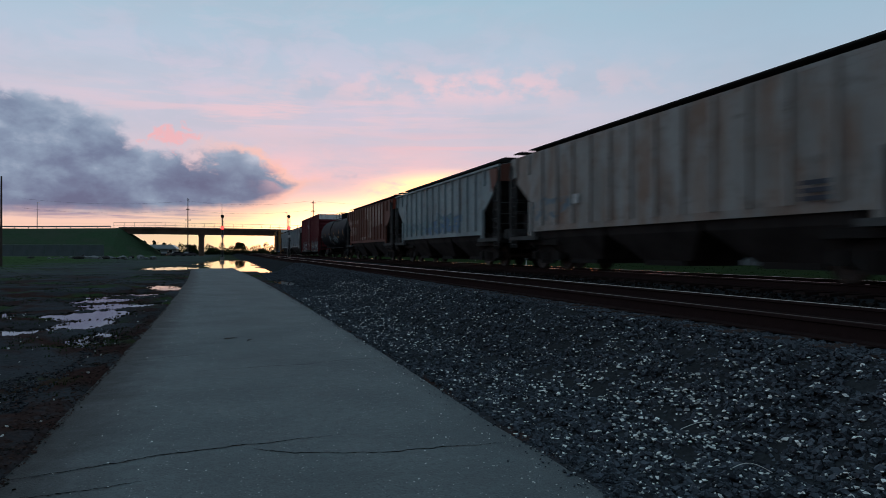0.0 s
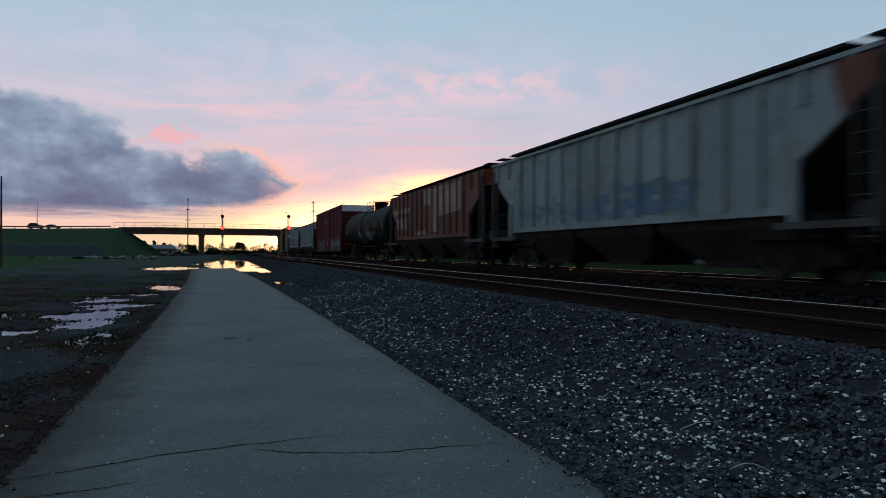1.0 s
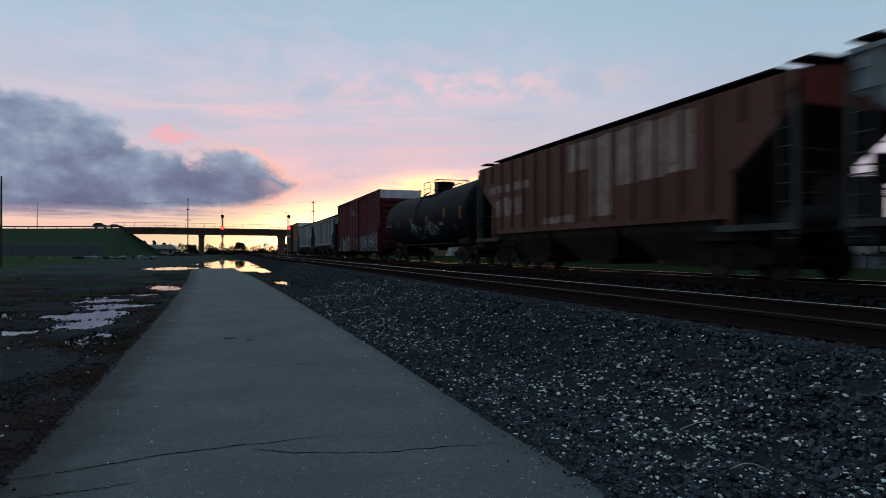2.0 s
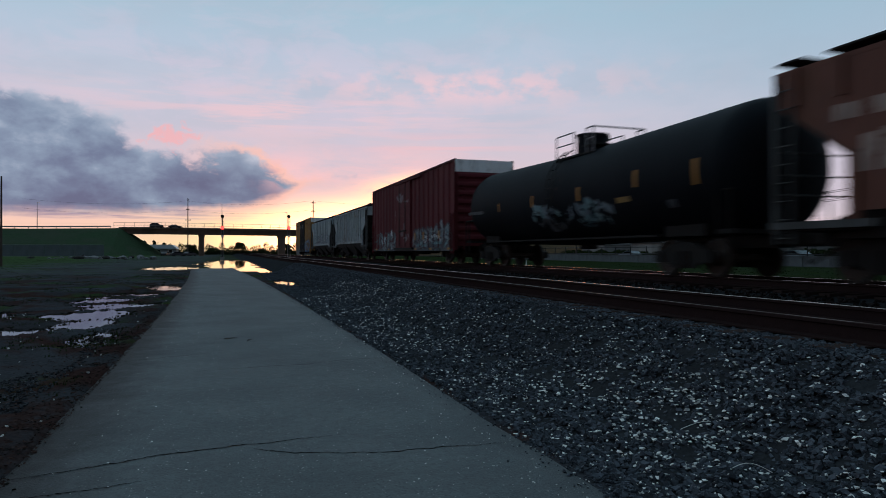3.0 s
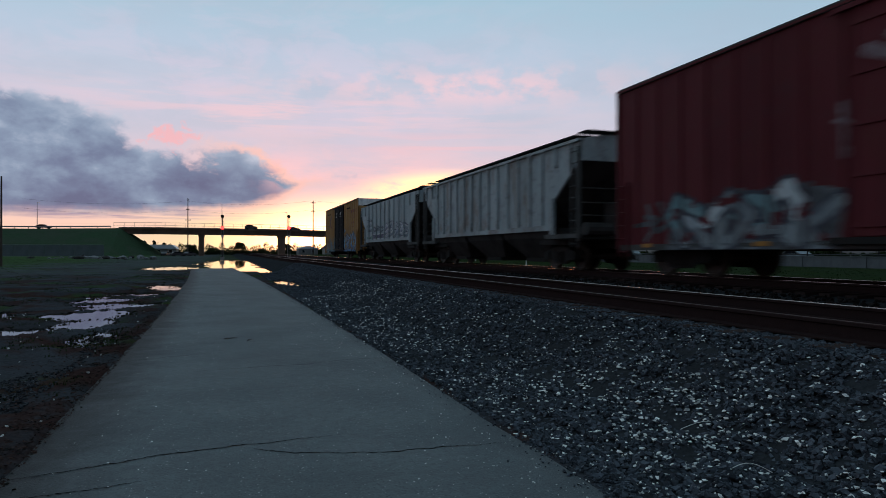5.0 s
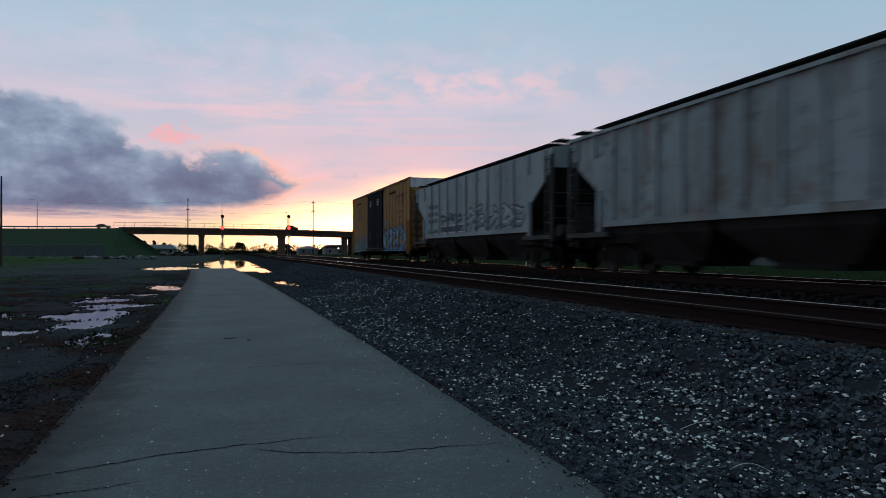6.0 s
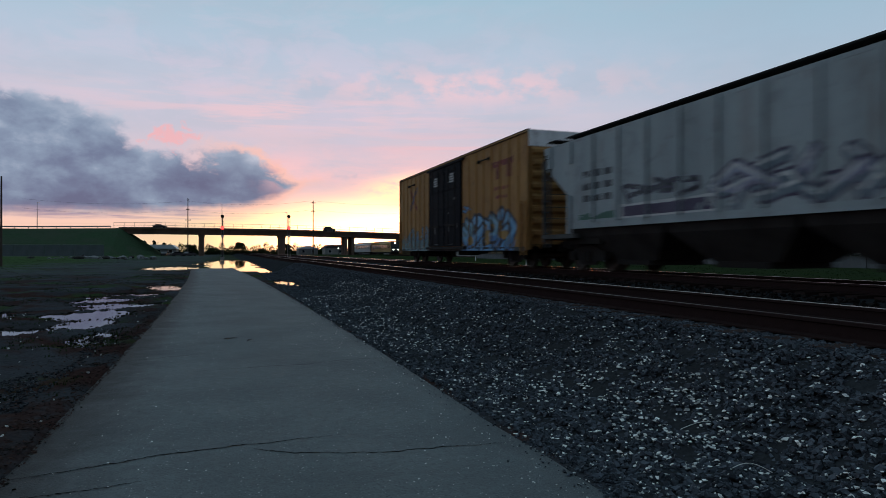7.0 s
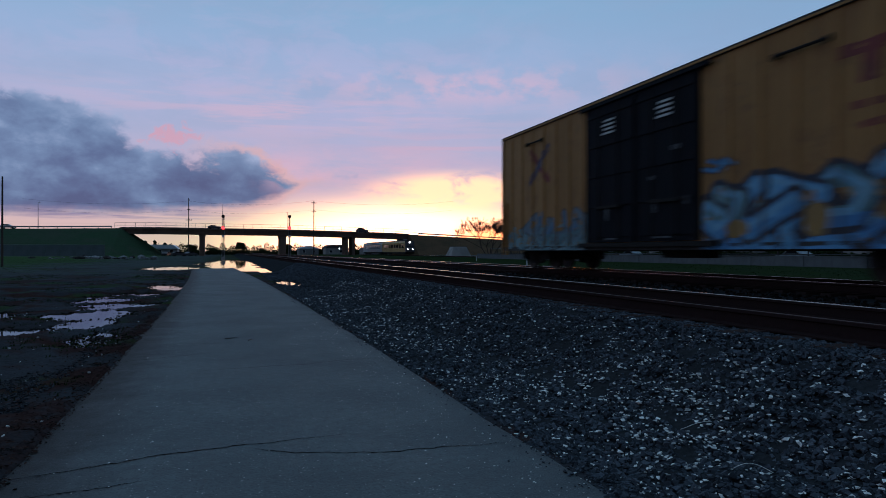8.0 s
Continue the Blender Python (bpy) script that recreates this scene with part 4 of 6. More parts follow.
def hopper(y, paint, label, ribs, roof_mat, end_mat=None, length=16.7, zt=4.12, chord=0.0, board=0.04):
    car = thing("covered_hopper", label, "hopper car", (TRAIN_TRACK, y, RAIL_Z), "freight train cars")
    L, W, zb = length, 1.53, 1.43
    end_mat = end_mat or paint
    outline = [(0, zt), (L, zt), (L, 3.52), (L - 1.78, 2.3), (L - 1.82, zb), (1.82, zb), (1.78, 2.3), (0, 3.52)]
    for s in (-1, 1):
        a, c = s * W, s * (W - 0.04)
        part("side_sheet", prism(B(), outline, "x", min(a, c), max(a, c)), paint, car)
        part("top_chord", bx(B(), min(s * (W - 0.06), s * (W + 0.005 + chord)), max(s * (W - 0.06), s * (W + 0.005 + chord)), 0.0, L, zt - 0.07, zt + 0.02), paint, car)
        part("side_sill", bx(B(), min(s * (W - 0.07), s * (W + 0.012)), max(s * (W - 0.07), s * (W + 0.012)), 1.82, L - 1.82, zb - 0.1, zb + 0.08), paint, car)
        for e in (0.0, L - 2.2):
            part("end_sill", bx(B(), s * W - 0.1, s * W + 0.03, e, e + 2.2, 1.04, 1.18), GRIME, car)
        for e in (0.03, L - 0.13):
            part("corner_post", bx(B(), s * W - 0.08, s * W + 0.04, e, e + 0.1, 0.95, 3.7), GRIME, car)
        for e in (0.08, L - 0.5):
            ladder(car, s * W, e, 0.75, 3.9, s, mat=GREY_STEEL if e < 1 or s > 0 else GRIME)
    full = mesh_of("rib", bx(B(), -0.05, 0.05, -0.055, 0.055, zb + 0.08, zt - 0.01), paint)
    short = mesh_of("rib", bx(B(), -0.05, 0.05, -0.055, 0.055, 3.4, zt - 0.01), paint)
    for k in range(ribs):
        yy = 0.55 + (L - 1.1) * k / (ribs - 1)
        m = short if yy < 1.9 or yy > L - 1.9 else full
        for s in (-1, 1):
            part("rib", m, paint, car, loc=(s * (W + 0.03), yy, 0))
    # roof
    arc = [(-W, zt), (-1.1, zt + 0.1), (-0.6, zt + 0.16), (0, zt + 0.18), (0.6, zt + 0.16), (1.1, zt + 0.1), (W, zt), (W, zt - 0.04), (-W, zt - 0.04)]
    part("roof", prism(B(), arc, "y", 0.02, L - 0.02), roof_mat, car)
    for s in (-1, 1):
        part("running_board", bx(B(), min(s * 0.5, s * 1.2), max(s * 0.5, s * 1.2), 0.9, L - 0.9, zt + 0.26, zt + 0.26 + board), STEEL_DARK, car)
        for k in range(12):
            yy = 1.2 + (L - 2.4) * k / 11
            part("board_bracket", BRACKET, STEEL_DARK, car, loc=(s * 0.85, yy, zt))
    b = B()
    for k in range(9):
        yy = 1.3 + (L - 2.6) * k / 9
        prism(b, [(-0.35, zt + 0.15), (0.35, zt + 0.15), (0.35, zt + 0.3), (0.2, zt + 0.38), (-0.2, zt + 0.38), (-0.35, zt + 0.3)], "y", yy, yy + (L - 2.6) / 9 - 0.1)
    part("roof_hatches", b, roof_mat, car)
    # crosswise end walks and brackets at roof level
    for e in (-0.12, L - 0.5):
        part("end_walk", bx(B(), -1.35, 1.35, e, e + 0.62, zt + 0.24, zt + 0.28), STEEL_DARK, car)
    # ends: header plate, sloping sheet, struts, platform
    for e, s in ((0.0, 1), (L, -1)):
        def f(v):
            return e + s * v
        part("end_header", prism(B(), [(-W, 3.46), (W, 3.46), (W, zt), (0.6, zt + 0.16), (-0.6, zt + 0.16), (-W, zt)], "y", min(f(0.0), f(0.05)), max(f(0.0), f(0.05))), end_mat, car)
        # the slope sheet is darker than the car's paint
        part("slope_sheet", prism(B(), [(f(0.02), 3.46), (f(0.1), 3.46), (f(2.98), 1.42), (f(2.9), 1.42)], "x", -W + 0.05, W - 0.05), GREY_STEEL, car, "dark slope sheet")
        b = B()
        bar(b, (-W + 0.12, f(1.7), 2.3), (-0.3, f(1.75), 1.1), 0.045)
        bar(b, (W - 0.12, f(1.7), 2.3), (0.3, f(1.75), 1.1), 0.045)
        part("end_strut", b, STEEL_DARK, car)
        b = B()
        for zz in (1.75, 2.15, 2.6):
            bar(b, (-W, f(0.06), zz), (W, f(0.06), zz), 0.016)
        part("handrail", b, GRIME, car)
        part("end_platform", bx(B(), -W, W, min(f(0.0), f(1.9)), max(f(0.0), f(1.9)), 1.0, 1.06), STEEL_DARK, car)
        for q in (-1, 1):
            part("bolster_post", bx(B(), q * W - 0.09, q * W + 0.03, min(f(1.7), f(1.86)), max(f(1.7), f(1.86)), 1.06, 2.4), paint, car)
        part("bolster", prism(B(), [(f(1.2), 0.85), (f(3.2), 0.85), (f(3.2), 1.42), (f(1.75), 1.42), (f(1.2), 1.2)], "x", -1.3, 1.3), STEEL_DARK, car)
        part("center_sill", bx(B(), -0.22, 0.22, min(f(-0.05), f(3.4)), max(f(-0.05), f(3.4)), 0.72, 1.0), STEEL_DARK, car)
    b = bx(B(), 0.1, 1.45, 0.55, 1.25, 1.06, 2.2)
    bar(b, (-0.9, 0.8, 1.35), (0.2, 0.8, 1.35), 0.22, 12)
    part("brake_cabinet", b, GREY_STEEL, car, "dark brake gear on the end platform")
    b = B()
    bar(b, (0.62, -0.06, 2.3), (0.62, -0.1, 2.3), 0.26, 14)
    bx(b, 0.45, 0.8, -0.06, 0.1, 2.0, 2.6)
    part("brake_wheel", b, STEEL_DARK, car)
    # three discharge bays with gates
    bay = (L - 4.4) / 3
    for k in range(3):
        y0 = 2.2 + bay * k
        b = B()
        pts_top = [(-1.48, y0 + 0.02), (1.48, y0 + 0.02), (1.48, y0 + bay - 0.02), (-1.48, y0 + bay - 0.02)]
        pts_low = [(-0.8, y0 + bay * 0.26), (0.8, y0 + bay * 0.26), (0.8, y0 + bay * 0.74), (-0.8, y0 + bay * 0.74)]
        mid = [(-1.35, y0 + 0.12), (1.35, y0 + 0.12), (1.35, y0 + bay - 0.12), (-1.35, y0 + bay - 0.12)]
        rings = [[b.verts.new((p[0], p[1], z)) for p in ps] for ps, z in ((pts_top, 1.45), (mid, 1.1), (pts_low, 0.38))]
        for r0, r1 in zip(rings, rings[1:]):
            for q in range(4):
                b.faces.new((r0[q], r0[(q + 1) % 4], r1[(q + 1) % 4], r1[q]))
        b.faces.new(rings[0])
        b.faces.new(rings[-1])
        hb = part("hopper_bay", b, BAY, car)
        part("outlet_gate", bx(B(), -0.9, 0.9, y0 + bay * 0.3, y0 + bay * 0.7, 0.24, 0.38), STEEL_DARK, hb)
    running_gear(car, L)
    CARS.append((car, y))
    return car


def boxcar(y, paint, label, doors, door_mat, length=18.4, pitch=0.85):
    car = thing("boxcar", label, "boxcar", (TRAIN_TRACK, y, RAIL_Z), "freight train cars")
    L, W, zb, zt = length, 1.5, 0.68, 5.06
    for s in (-1, 1):
        a, c = s * W, s * (W - 0.05)
        pts = [(0, zb + 0.05), (3.4, zb), (L - 3.4, zb), (L, zb + 0.05), (L, zt), (0, zt)]
        part("side_wall", prism(B(), pts, "x", min(a, c), max(a, c)), paint, car)
        part("top_chord", bx(B(), s * W - 0.05, s * W + 0.075, 0, L, zt - 0.06, zt + 0.045), GREY_STEEL, car)
        part("side_sill", bx(B(), s * W - 0.05, s * W + 0.06, 0.2, L - 0.2, zb - 0.03, zb + 0.12), GREY_STEEL, car)
        for e in (0.0, L - 0.12):
            part("corner_post", bx(B(), s * W - 0.05, s * W + 0.06, e, e + 0.12, zb, zt), paint, car)
        dx = s * (W + 0.035)
        d0, d1 = doors[0][0], doors[-1][1]
        for e0, e1 in doors:
            b = bx(B(), dx - 0.045, dx + 0.045, e0 + 0.02, e1 - 0.02, zb + 0.2, zt - 0.12)
            dr = part("door", b, door_mat, car)
            b = B()
            for k in range(5):
                zz = zb + 0.35 + (zt - zb - 0.85) * k / 4
                bx(b, dx + s * 0.045 - 0.03, dx + s * 0.045 + 0.03, e0 + 0.06, e1 - 0.06, zz, zz + 0.09)
            for yy in (e0 + 0.04, e1 - 0.12):
                bx(b, dx + s * 0.04 - 0.03, dx + s * 0.04 + 0.03, yy, yy + 0.08, zb + 0.22, zt - 0.2)
            part("door_rib", b, door_mat, dr)
            b = B()
            for yy in (e0 + (e1 - e0) * 0.3, e0 + (e1 - e0) * 0.7):
                bar(b, (dx + s * 0.1, yy, zb + 0.25), (dx + s * 0.1, yy, zt - 0.3), 0.022)
            bx(b, dx + s * 0.1 - 0.03, dx + s * 0.1 + 0.03, e0 + (e1 - e0) * 0.25, e0 + (e1 - e0) * 0.75, 1.85, 1.93)
            part("lock_rod", b, STEEL_DARK, dr)
        part("door_track", bx(B(), s * (W + 0.1) - 0.05, s * (W + 0.1) + 0.05, d0 - (2.2 if len(doors) == 1 else 0.4), d1 + 0.3, zt - 0.2, zt - 0.11), door_mat, car)
        part("door_sill", bx(B(), s * (W + 0.1) - 0.06, s * (W + 0.1) + 0.06, d0 - 0.6, d1 + 0.4, zb + 0.06, zb + 0.18), STEEL_DARK, car)
        rib = mesh_of("rib", prism(B(), [(-0.02, -0.12), (0.05, -0.05), (0.05, 0.05), (-0.02, 0.12)], "z", zb + 0.12, zt - 0.1), paint)
        n = int(L / pitch)
        for k in range(1, n):
            yy = L * k / n
            if d0 - 0.1 < yy < d1 + 0.1:
                continue
            o = part("rib", rib, paint, car, loc=(s * W, yy, 0))
            if s < 0:
                o.rotation_euler = (0, 0, math.pi)
        for e in (0.1, L - 0.55):
            ladder(car, s * (W + 0.03), e, zb - 0.2, 2.5, s, mat=paint)
    roof = [(-W - 0.06, zt), (0, zt + 0.03), (W + 0.06, zt), (W + 0.06, zt - 0.05), (-W - 0.06, zt - 0.05)]
    part("roof", prism(B(), roof, "y", 0, L), paint, car)
    b = B()
    for k in range(1, int(L / 1.1)):
        yy = k * 1.1
        prism(b, [(-W, zt), (0, zt + 0.03), (W, zt), (W, zt + 0.04), (0, zt + 0.07), (-W, zt + 0.04)], "y", yy - 0.05, yy + 0.05)
    part("roof_seam", b, paint, car)
    for e, s in ((0.0, -1), (L, 1)):
        b = bx(B(), -W, W, min(e, e - s * 0.05), max(e, e - s * 0.05), zb + 0.2, zt)
        end = part("end_wall", b, paint, car)
        ridge = mesh_of("corrugation", prism(B(), [(0.0, -0.16), (-0.09, -0.06), (-0.09, 0.06), (0.0, 0.16)] if s < 0 else [(0.0, -0.16), (0.09, -0.06), (0.09, 0.06), (0.0, 0.16)], "x", -W + 0.14, W - 0.14), paint)
        for k in range(8):
            part("corrugation", ridge, paint, end, loc=(0, e, 1.3 + k * 0.43))
        part("white_band", bx(B(), -W, W, min(e, e + s * 0.03), max(e, e + s * 0.03), 4.48, zt + 0.02), WHITE_BAND, end, "white painted upper end band")
    part("floor", bx(B(), -W + 0.06, W - 0.06, 0.1, L - 0.1, 0.95, 1.1), STEEL_DARK, car)
    part("center_sill", bx(B(), -0.25, 0.25, 0.0, L, 0.62, 0.95), STEEL_DARK, car)
    ladder(car, -1.45, 0.0, 0.7, 4.4, 0, 0.42, paint)
    b = B()
    bar(b, (0.7, -0.1, 3.2), (0.7, -0.16, 3.2), 0.26, 14)
    bx(b, 0.55, 0.85, -0.1, 0.0, 3.0, 3.4)
    part("brake_wheel", b, STEEL_DARK, car)
    b = bx(B(), -0.9, -0.3, L * 0.42, L * 0.5, 0.45, 0.9)
    bar(b, (0.6, L * 0.5, 0.7), (0.6, L * 0.6, 0.7), 0.2, 12)
    part("brake_rigging", b, STEEL_DARK, car)
    running_gear(car, L)
    CARS.append((car, y))
    return car


def tank_car(y, length=16.7):
    car = thing("tank_car", "black cylindrical tank car with a railed dome platform", "tank car", (TRAIN_TRACK, y, RAIL_Z), "freight train cars")
    L, R, zc, n = length, 1.6, 2.58, 56
    b = B()
    near = [(p, r * R / 1.5) for p, r in [(-0.3, 0.02), (-0.28, 0.5), (-0.2, 0.9), (-0.08, 1.2), (0.1, 1.4), (0.32, 1.49), (0.5, 1.5)]]
    prof = [(p, r * R / 1.5) for p, r in [(0.35, 0.02), (0.37, 0.5), (0.45, 0.9), (0.6, 1.2), (0.8, 1.4), (1.05, 1.49), (1.2, 1.5)]]
    prof = near + [(1.2 + (L - 2.4) * k / 6, R) for k in range(6)] + [(L - p, r) for p, r in prof[::-1]]
    def sag(yy):
        return -0.15 * max(0.0, 1 - abs(yy - L / 2) / (L / 2))

    rings = [[b.verts.new((r * math.sin(k * 2 * math.pi / n), yy, zc + sag(yy) + r * math.cos(k * 2 * math.pi / n))) for k in range(n)] for yy, r in prof]
    for r0, r1 in zip(rings, rings[1:]):
        for k in range(n):
            b.faces.new((r0[k], r0[(k + 1) % n], r1[(k + 1) % n], r1[k]))
    b.faces.new(rings[0])
    b.faces.new(rings[-1])
    shell = part("tank_shell", b, TANK_BLACK, car, smooth=True)
    for yy in (1.2, 4.1, 7.0, 9.7, 12.6, L - 1.2):
        seam = B()
        for k in range(n):
            a, c = k * 2 * math.pi / n, (k + 1) * 2 * math.pi / n
            q = [seam.verts.new(((R + 0.008) * math.sin(t), yy + d, zc + sag(yy) + (R + 0.008) * math.cos(t))) for t, d in ((a, -0.05), (c, -0.05), (c, 0.05), (a, 0.05))]
            seam.faces.new(q)
        part("weld_band", seam, TANK_BLACK, shell)

    def decal(y0, y1, z0, z1, mat, label, name="marker"):
        b = B()
        a0, a1 = (math.asin((z - zc) / R) for z in (z0, z1))
        for k in range(4):
            u, v = a0 + (a1 - a0) * k / 4, a0 + (a1 - a0) * (k + 1) / 4
            r = R + 0.012
            b.faces.new([b.verts.new((-r * math.cos(t), yy, zc + sag(yy) + r * math.sin(t))) for t, yy in ((u, y0), (u, y1), (v, y1), (v, y0))])
        part(name, b, mat, shell, label)

    for y0, w, z0, z1 in ((0.95, 0.16, 2.2, 2.8), (3.3, 0.14, 2.4, 2.85), (6.25, 0.16, 2.3, 2.72), (9.45, 0.14, 2.32, 2.72), (12.45, 0.11, 2.3, 2.6)):
        decal(y0, y0 + w, z0, z1, ORANGE, "orange reflective marker")
    decal(3.7, 4.3, 2.05, 2.2, G_OCHRE, "dull yellow painted panel")
    decal(14.2, 15.9, 2.25, 2.38, G_GREY, "worn pale stripe", "stencil")
    decal(1.9, 2.2, 1.75, 1.95, G_GREY, "round pale warning mark", "stencil")
    p = Paint(4.6, 9.7, 1.3, 2.5)
    p.letters(4.9, 6.8, 1.5, 2.15, 3, 8, (0, 1), 1, 2, None, 0.17, 0.03)
    p.letters(7.5, 9.4, 1.45, 2.2, 3, 9, (1, 0), 2, 2, None, 0.17, 0.03)
    p.wear(0.62, 9)
    p.onto(car, lambda y, z: math.sqrt(max(0.01, (R + 0.013) ** 2 - (z - zc - sag(y)) ** 2)), (G_FADE, G_TEAL, G_GREY), "faded pale spray paint", True)
    # dome platform
    zp = zc + R - 0.14
    b = bar(B(), (0, 8.1, zp - 0.15), (0, 8.1, zp + 0.52), 0.52, 24)
    bar(b, (0, 8.1, zp + 0.52), (0, 8.1, zp + 0.58), 0.56, 24)
    bx(b, 0.45, 0.62, 8.0, 8.2, zp + 0.4, zp + 0.6)
    part("dome", b, TANK_BLACK, car)
    b = bx(B(), -0.95, -0.6, 6.5, 8.9, zp - 0.27, zp - 0.2)
    bx(b, 0.6, 0.95, 6.5, 8.9, zp - 0.27, zp - 0.2)
    bx(b, -0.95, 0.95, 6.5, 7.2, zp - 0.01, zp + 0.04)
    part("platform", b, STEEL_DARK, car)
    for s in (-0.95, 0.95):
        for u, v in ((7.7, 8.9), (6.5, 6.9)):
            b = B()
            bar(b, (s, u, zp + 0.55), (s, v, zp + 0.55), 0.024)
            bar(b, (s, u, zp + 0.2), (s, v, zp + 0.2), 0.02)
            for q in (u, v):
                bar(b, (s, q, zp - 0.25), (s, q, zp + 0.55), 0.024)
            part("guard_rail", b, GALV, car)
    part("guard_rail", bar(B(), (-0.95, 6.5, zp + 0.55), (0.95, 6.5, zp + 0.55), 0.024), GALV, car)
    for s in (-1, 1):
        def round_shell(d, yy):
            return (s * (R + 0.1) * math.cos(radians(d)), yy, zc + (R + 0.1) * math.sin(radians(d)))

        ladder = part("side_ladder", tube(B(), [round_shell(d, 7.9) for d in range(-50, 60, 9)], 0.025, 6), STEEL_DARK, car)
        part("ladder_rail", tube(B(), [round_shell(d, 8.3) for d in range(-50, 60, 9)], 0.025, 6), STEEL_DARK, ladder)
        for d in range(-50, 60, 11):
            part("rung", bar(B(), round_shell(d, 7.9), round_shell(d, 8.3), 0.014), STEEL_DARK, ladder)
    for e in (0.0, L):
        s = 1 if e == 0 else -1
        lo, hi = min(e, e + s * 3.2), max(e, e + s * 3.2)
        part("stub_sill", bx(B(), -0.3, 0.3, lo, hi, 0.7, 1.25), STEEL_DARK, car)
        b = B()
        for x in (-1, 1):
            prism(b, [(e + s * 1.4, 1.0), (e + s * 2.9, 1.0), (e + s * 2.9, 1.75), (e + s * 1.4, 1.75)], "x", x * 0.95 - 0.04, x * 0.95 + 0.04)
        bx(b, -1.4, 1.4, min(e, e + s * 0.6), max(e, e + s * 0.6), 1.02, 1.12)
        part("saddle", b, STEEL_DARK, car)
        b = B()
        for x in (-1.45, 1.45):
            bar(b, (x, e + s * 0.1, 0.5), (x, e + s * 0.1, 2.0), 0.022)
            bar(b, (x, e + s * 0.1, 2.0), (x, e + s * 3.0, 2.0), 0.022)
            bar(b, (x, e + s * 0.5, 0.5), (x, e + s * 0.5, 2.0), 0.022)
        bar(b, (-1.45, e + s * 0.1, 2.0), (1.45, e + s * 0.1, 2.0), 0.022)
        part("handrail", b, STEEL_DARK, car)
    b = bx(B(), -1.2, -0.85, 3.0, L - 3.0, 1.0, 1.06)
    bar(b, (0, L * 0.5, 0.7), (0, L * 0.5, 1.3), 0.3, 14)
    part("outlet", b, STEEL_DARK, car)
    running_gear(car, L)
    CARS.append((car, y))
    return car


NEAR = -1.53 - 0.086


def train():
    a = hopper(6.2, GREY_CAR, "weathered grey covered hopper with rust stains", 16, GREY_CAR)
    for k in range(3):
        bars(a, NEAR, 2.7, 3.35, 1.56 + 0.15 * k, 0.09, 1, G_DARK, 0.0)
    bars(a, NEAR, 11.55, 11.85, 2.12, 0.3, 1, STENCIL, 0.0)
    p = Paint(12.0, 15.0, 1.6, 2.8)
    p.letters(12.3, 14.7, 1.8, 2.5, 4, 21, (0,), 0, 1, None, 0.1, 0.03)
    p.wear(0.55, 3)
    p.onto(a, hopper_side(16), (G_FADE, G_FADE), "faded blue-grey spray paint")

    b = hopper(24.0, PALE_CAR, "pale blue-grey covered hopper with faded graffiti", 16, PALE_CAR, BROWN_CAR, chord=0.085, board=0.07)
    p = Paint(3.2, 15.0, 1.5, 2.7)
    p.letters(10.0, 14.4, 1.6, 2.35, 7, 3, (1, 2), 2, 2, None, 0.09, 0.03)
    p.letters(4.6, 10.4, 1.6, 2.4, 6, 4, (0, 3), 0, 1, None, 0.18, 0.05)
    p.wear(0.3, 8)
    p.onto(b, hopper_side(16), (G_OLDBLUE, G_FADE, G_TEAL, G_TEAL), "faded blue spray-painted shapes")
    part("paint_patch", prism(B(), [(0.05, 3.5), (0.7, 3.05), (0.9, 4.0), (0.05, 4.0)], "x", NEAR - 0.003, NEAR), BROWN_CAR, b, "brown repainted end panel")

    c = hopper(41.7, BROWN_CAR, "brown covered hopper patched with pale paint", 17, BROWN_CAR, ORANGE_END)
    p = Paint(2.6, 16.0, 1.5, 4.06, 0.05, 0.02)
    for k, (y0, y1, z0, z1) in enumerate(((3.0, 4.0, 2.55, 4.0), (4.1, 5.1, 2.5, 4.0), (5.2, 6.2, 2.45, 4.0), (6.3, 7.5, 1.65, 4.0), (7.7, 8.9, 3.15, 4.0), (8.6, 10.6, 1.55, 1.78))):
        p.patch(y0, y1, z0, z1, 0, k, 0.05)
    for k in range(5):
        p.patch(11.8 + k * 0.76, 12.3 + k * 0.76, 2.95, 3.25, 0, k + 9, 0.06)
    for k in range(6):
        p.patch(12.2 + k * 0.47, 12.5 + k * 0.47, 2.0, 2.7, 0, k + 20, 0.12)
    p.wear(0.08, 6, 1.8)
    p.onto(c, hopper_side(17), (PATCH,), "pale faded paint patches")
    tank_car(59.6)

    doors = [(7.7, 11.2)]
    e = boxcar(77.6, RED_CAR, "tall red boxcar with white end band and graffiti", doors, RED_CAR)
    side = boxcar_side(doors)
    xs = -1.5 - 0.058
    mats = (G_PALE, G_TEAL, G_DARK, G_GREY, G_SILVER, ORANGE)
    p = Paint(0.5, 7.68, 0.66, 2.4)
    p.patch(0.6, 7.3, 0.66, 1.75, 3, 11, 0.35)
    p.letters(0.8, 7.2, 0.85, 2.1, 8, 11, (1, 4, 3), 3, 2, 4, 0.19, 0.09, 1.75)
    p.letters(1.2, 6.8, 0.9, 1.6, 5, 19, (4, 0), 1, 2, None, 0.12, 0.05)
    p.wear(0.3, 12)
    p.onto(e, side, mats, "grey and teal spray-painted lettering shapes")
    p = Paint(11.3, 17.6, 0.66, 2.3)
    p.patch(11.4, 16.2, 0.66, 1.8, 3, 14, 0.35)
    p.letters(11.5, 16.0, 0.75, 1.95, 6, 12, (4, 0, 1), 4, 2, None, 0.17, 0.08)
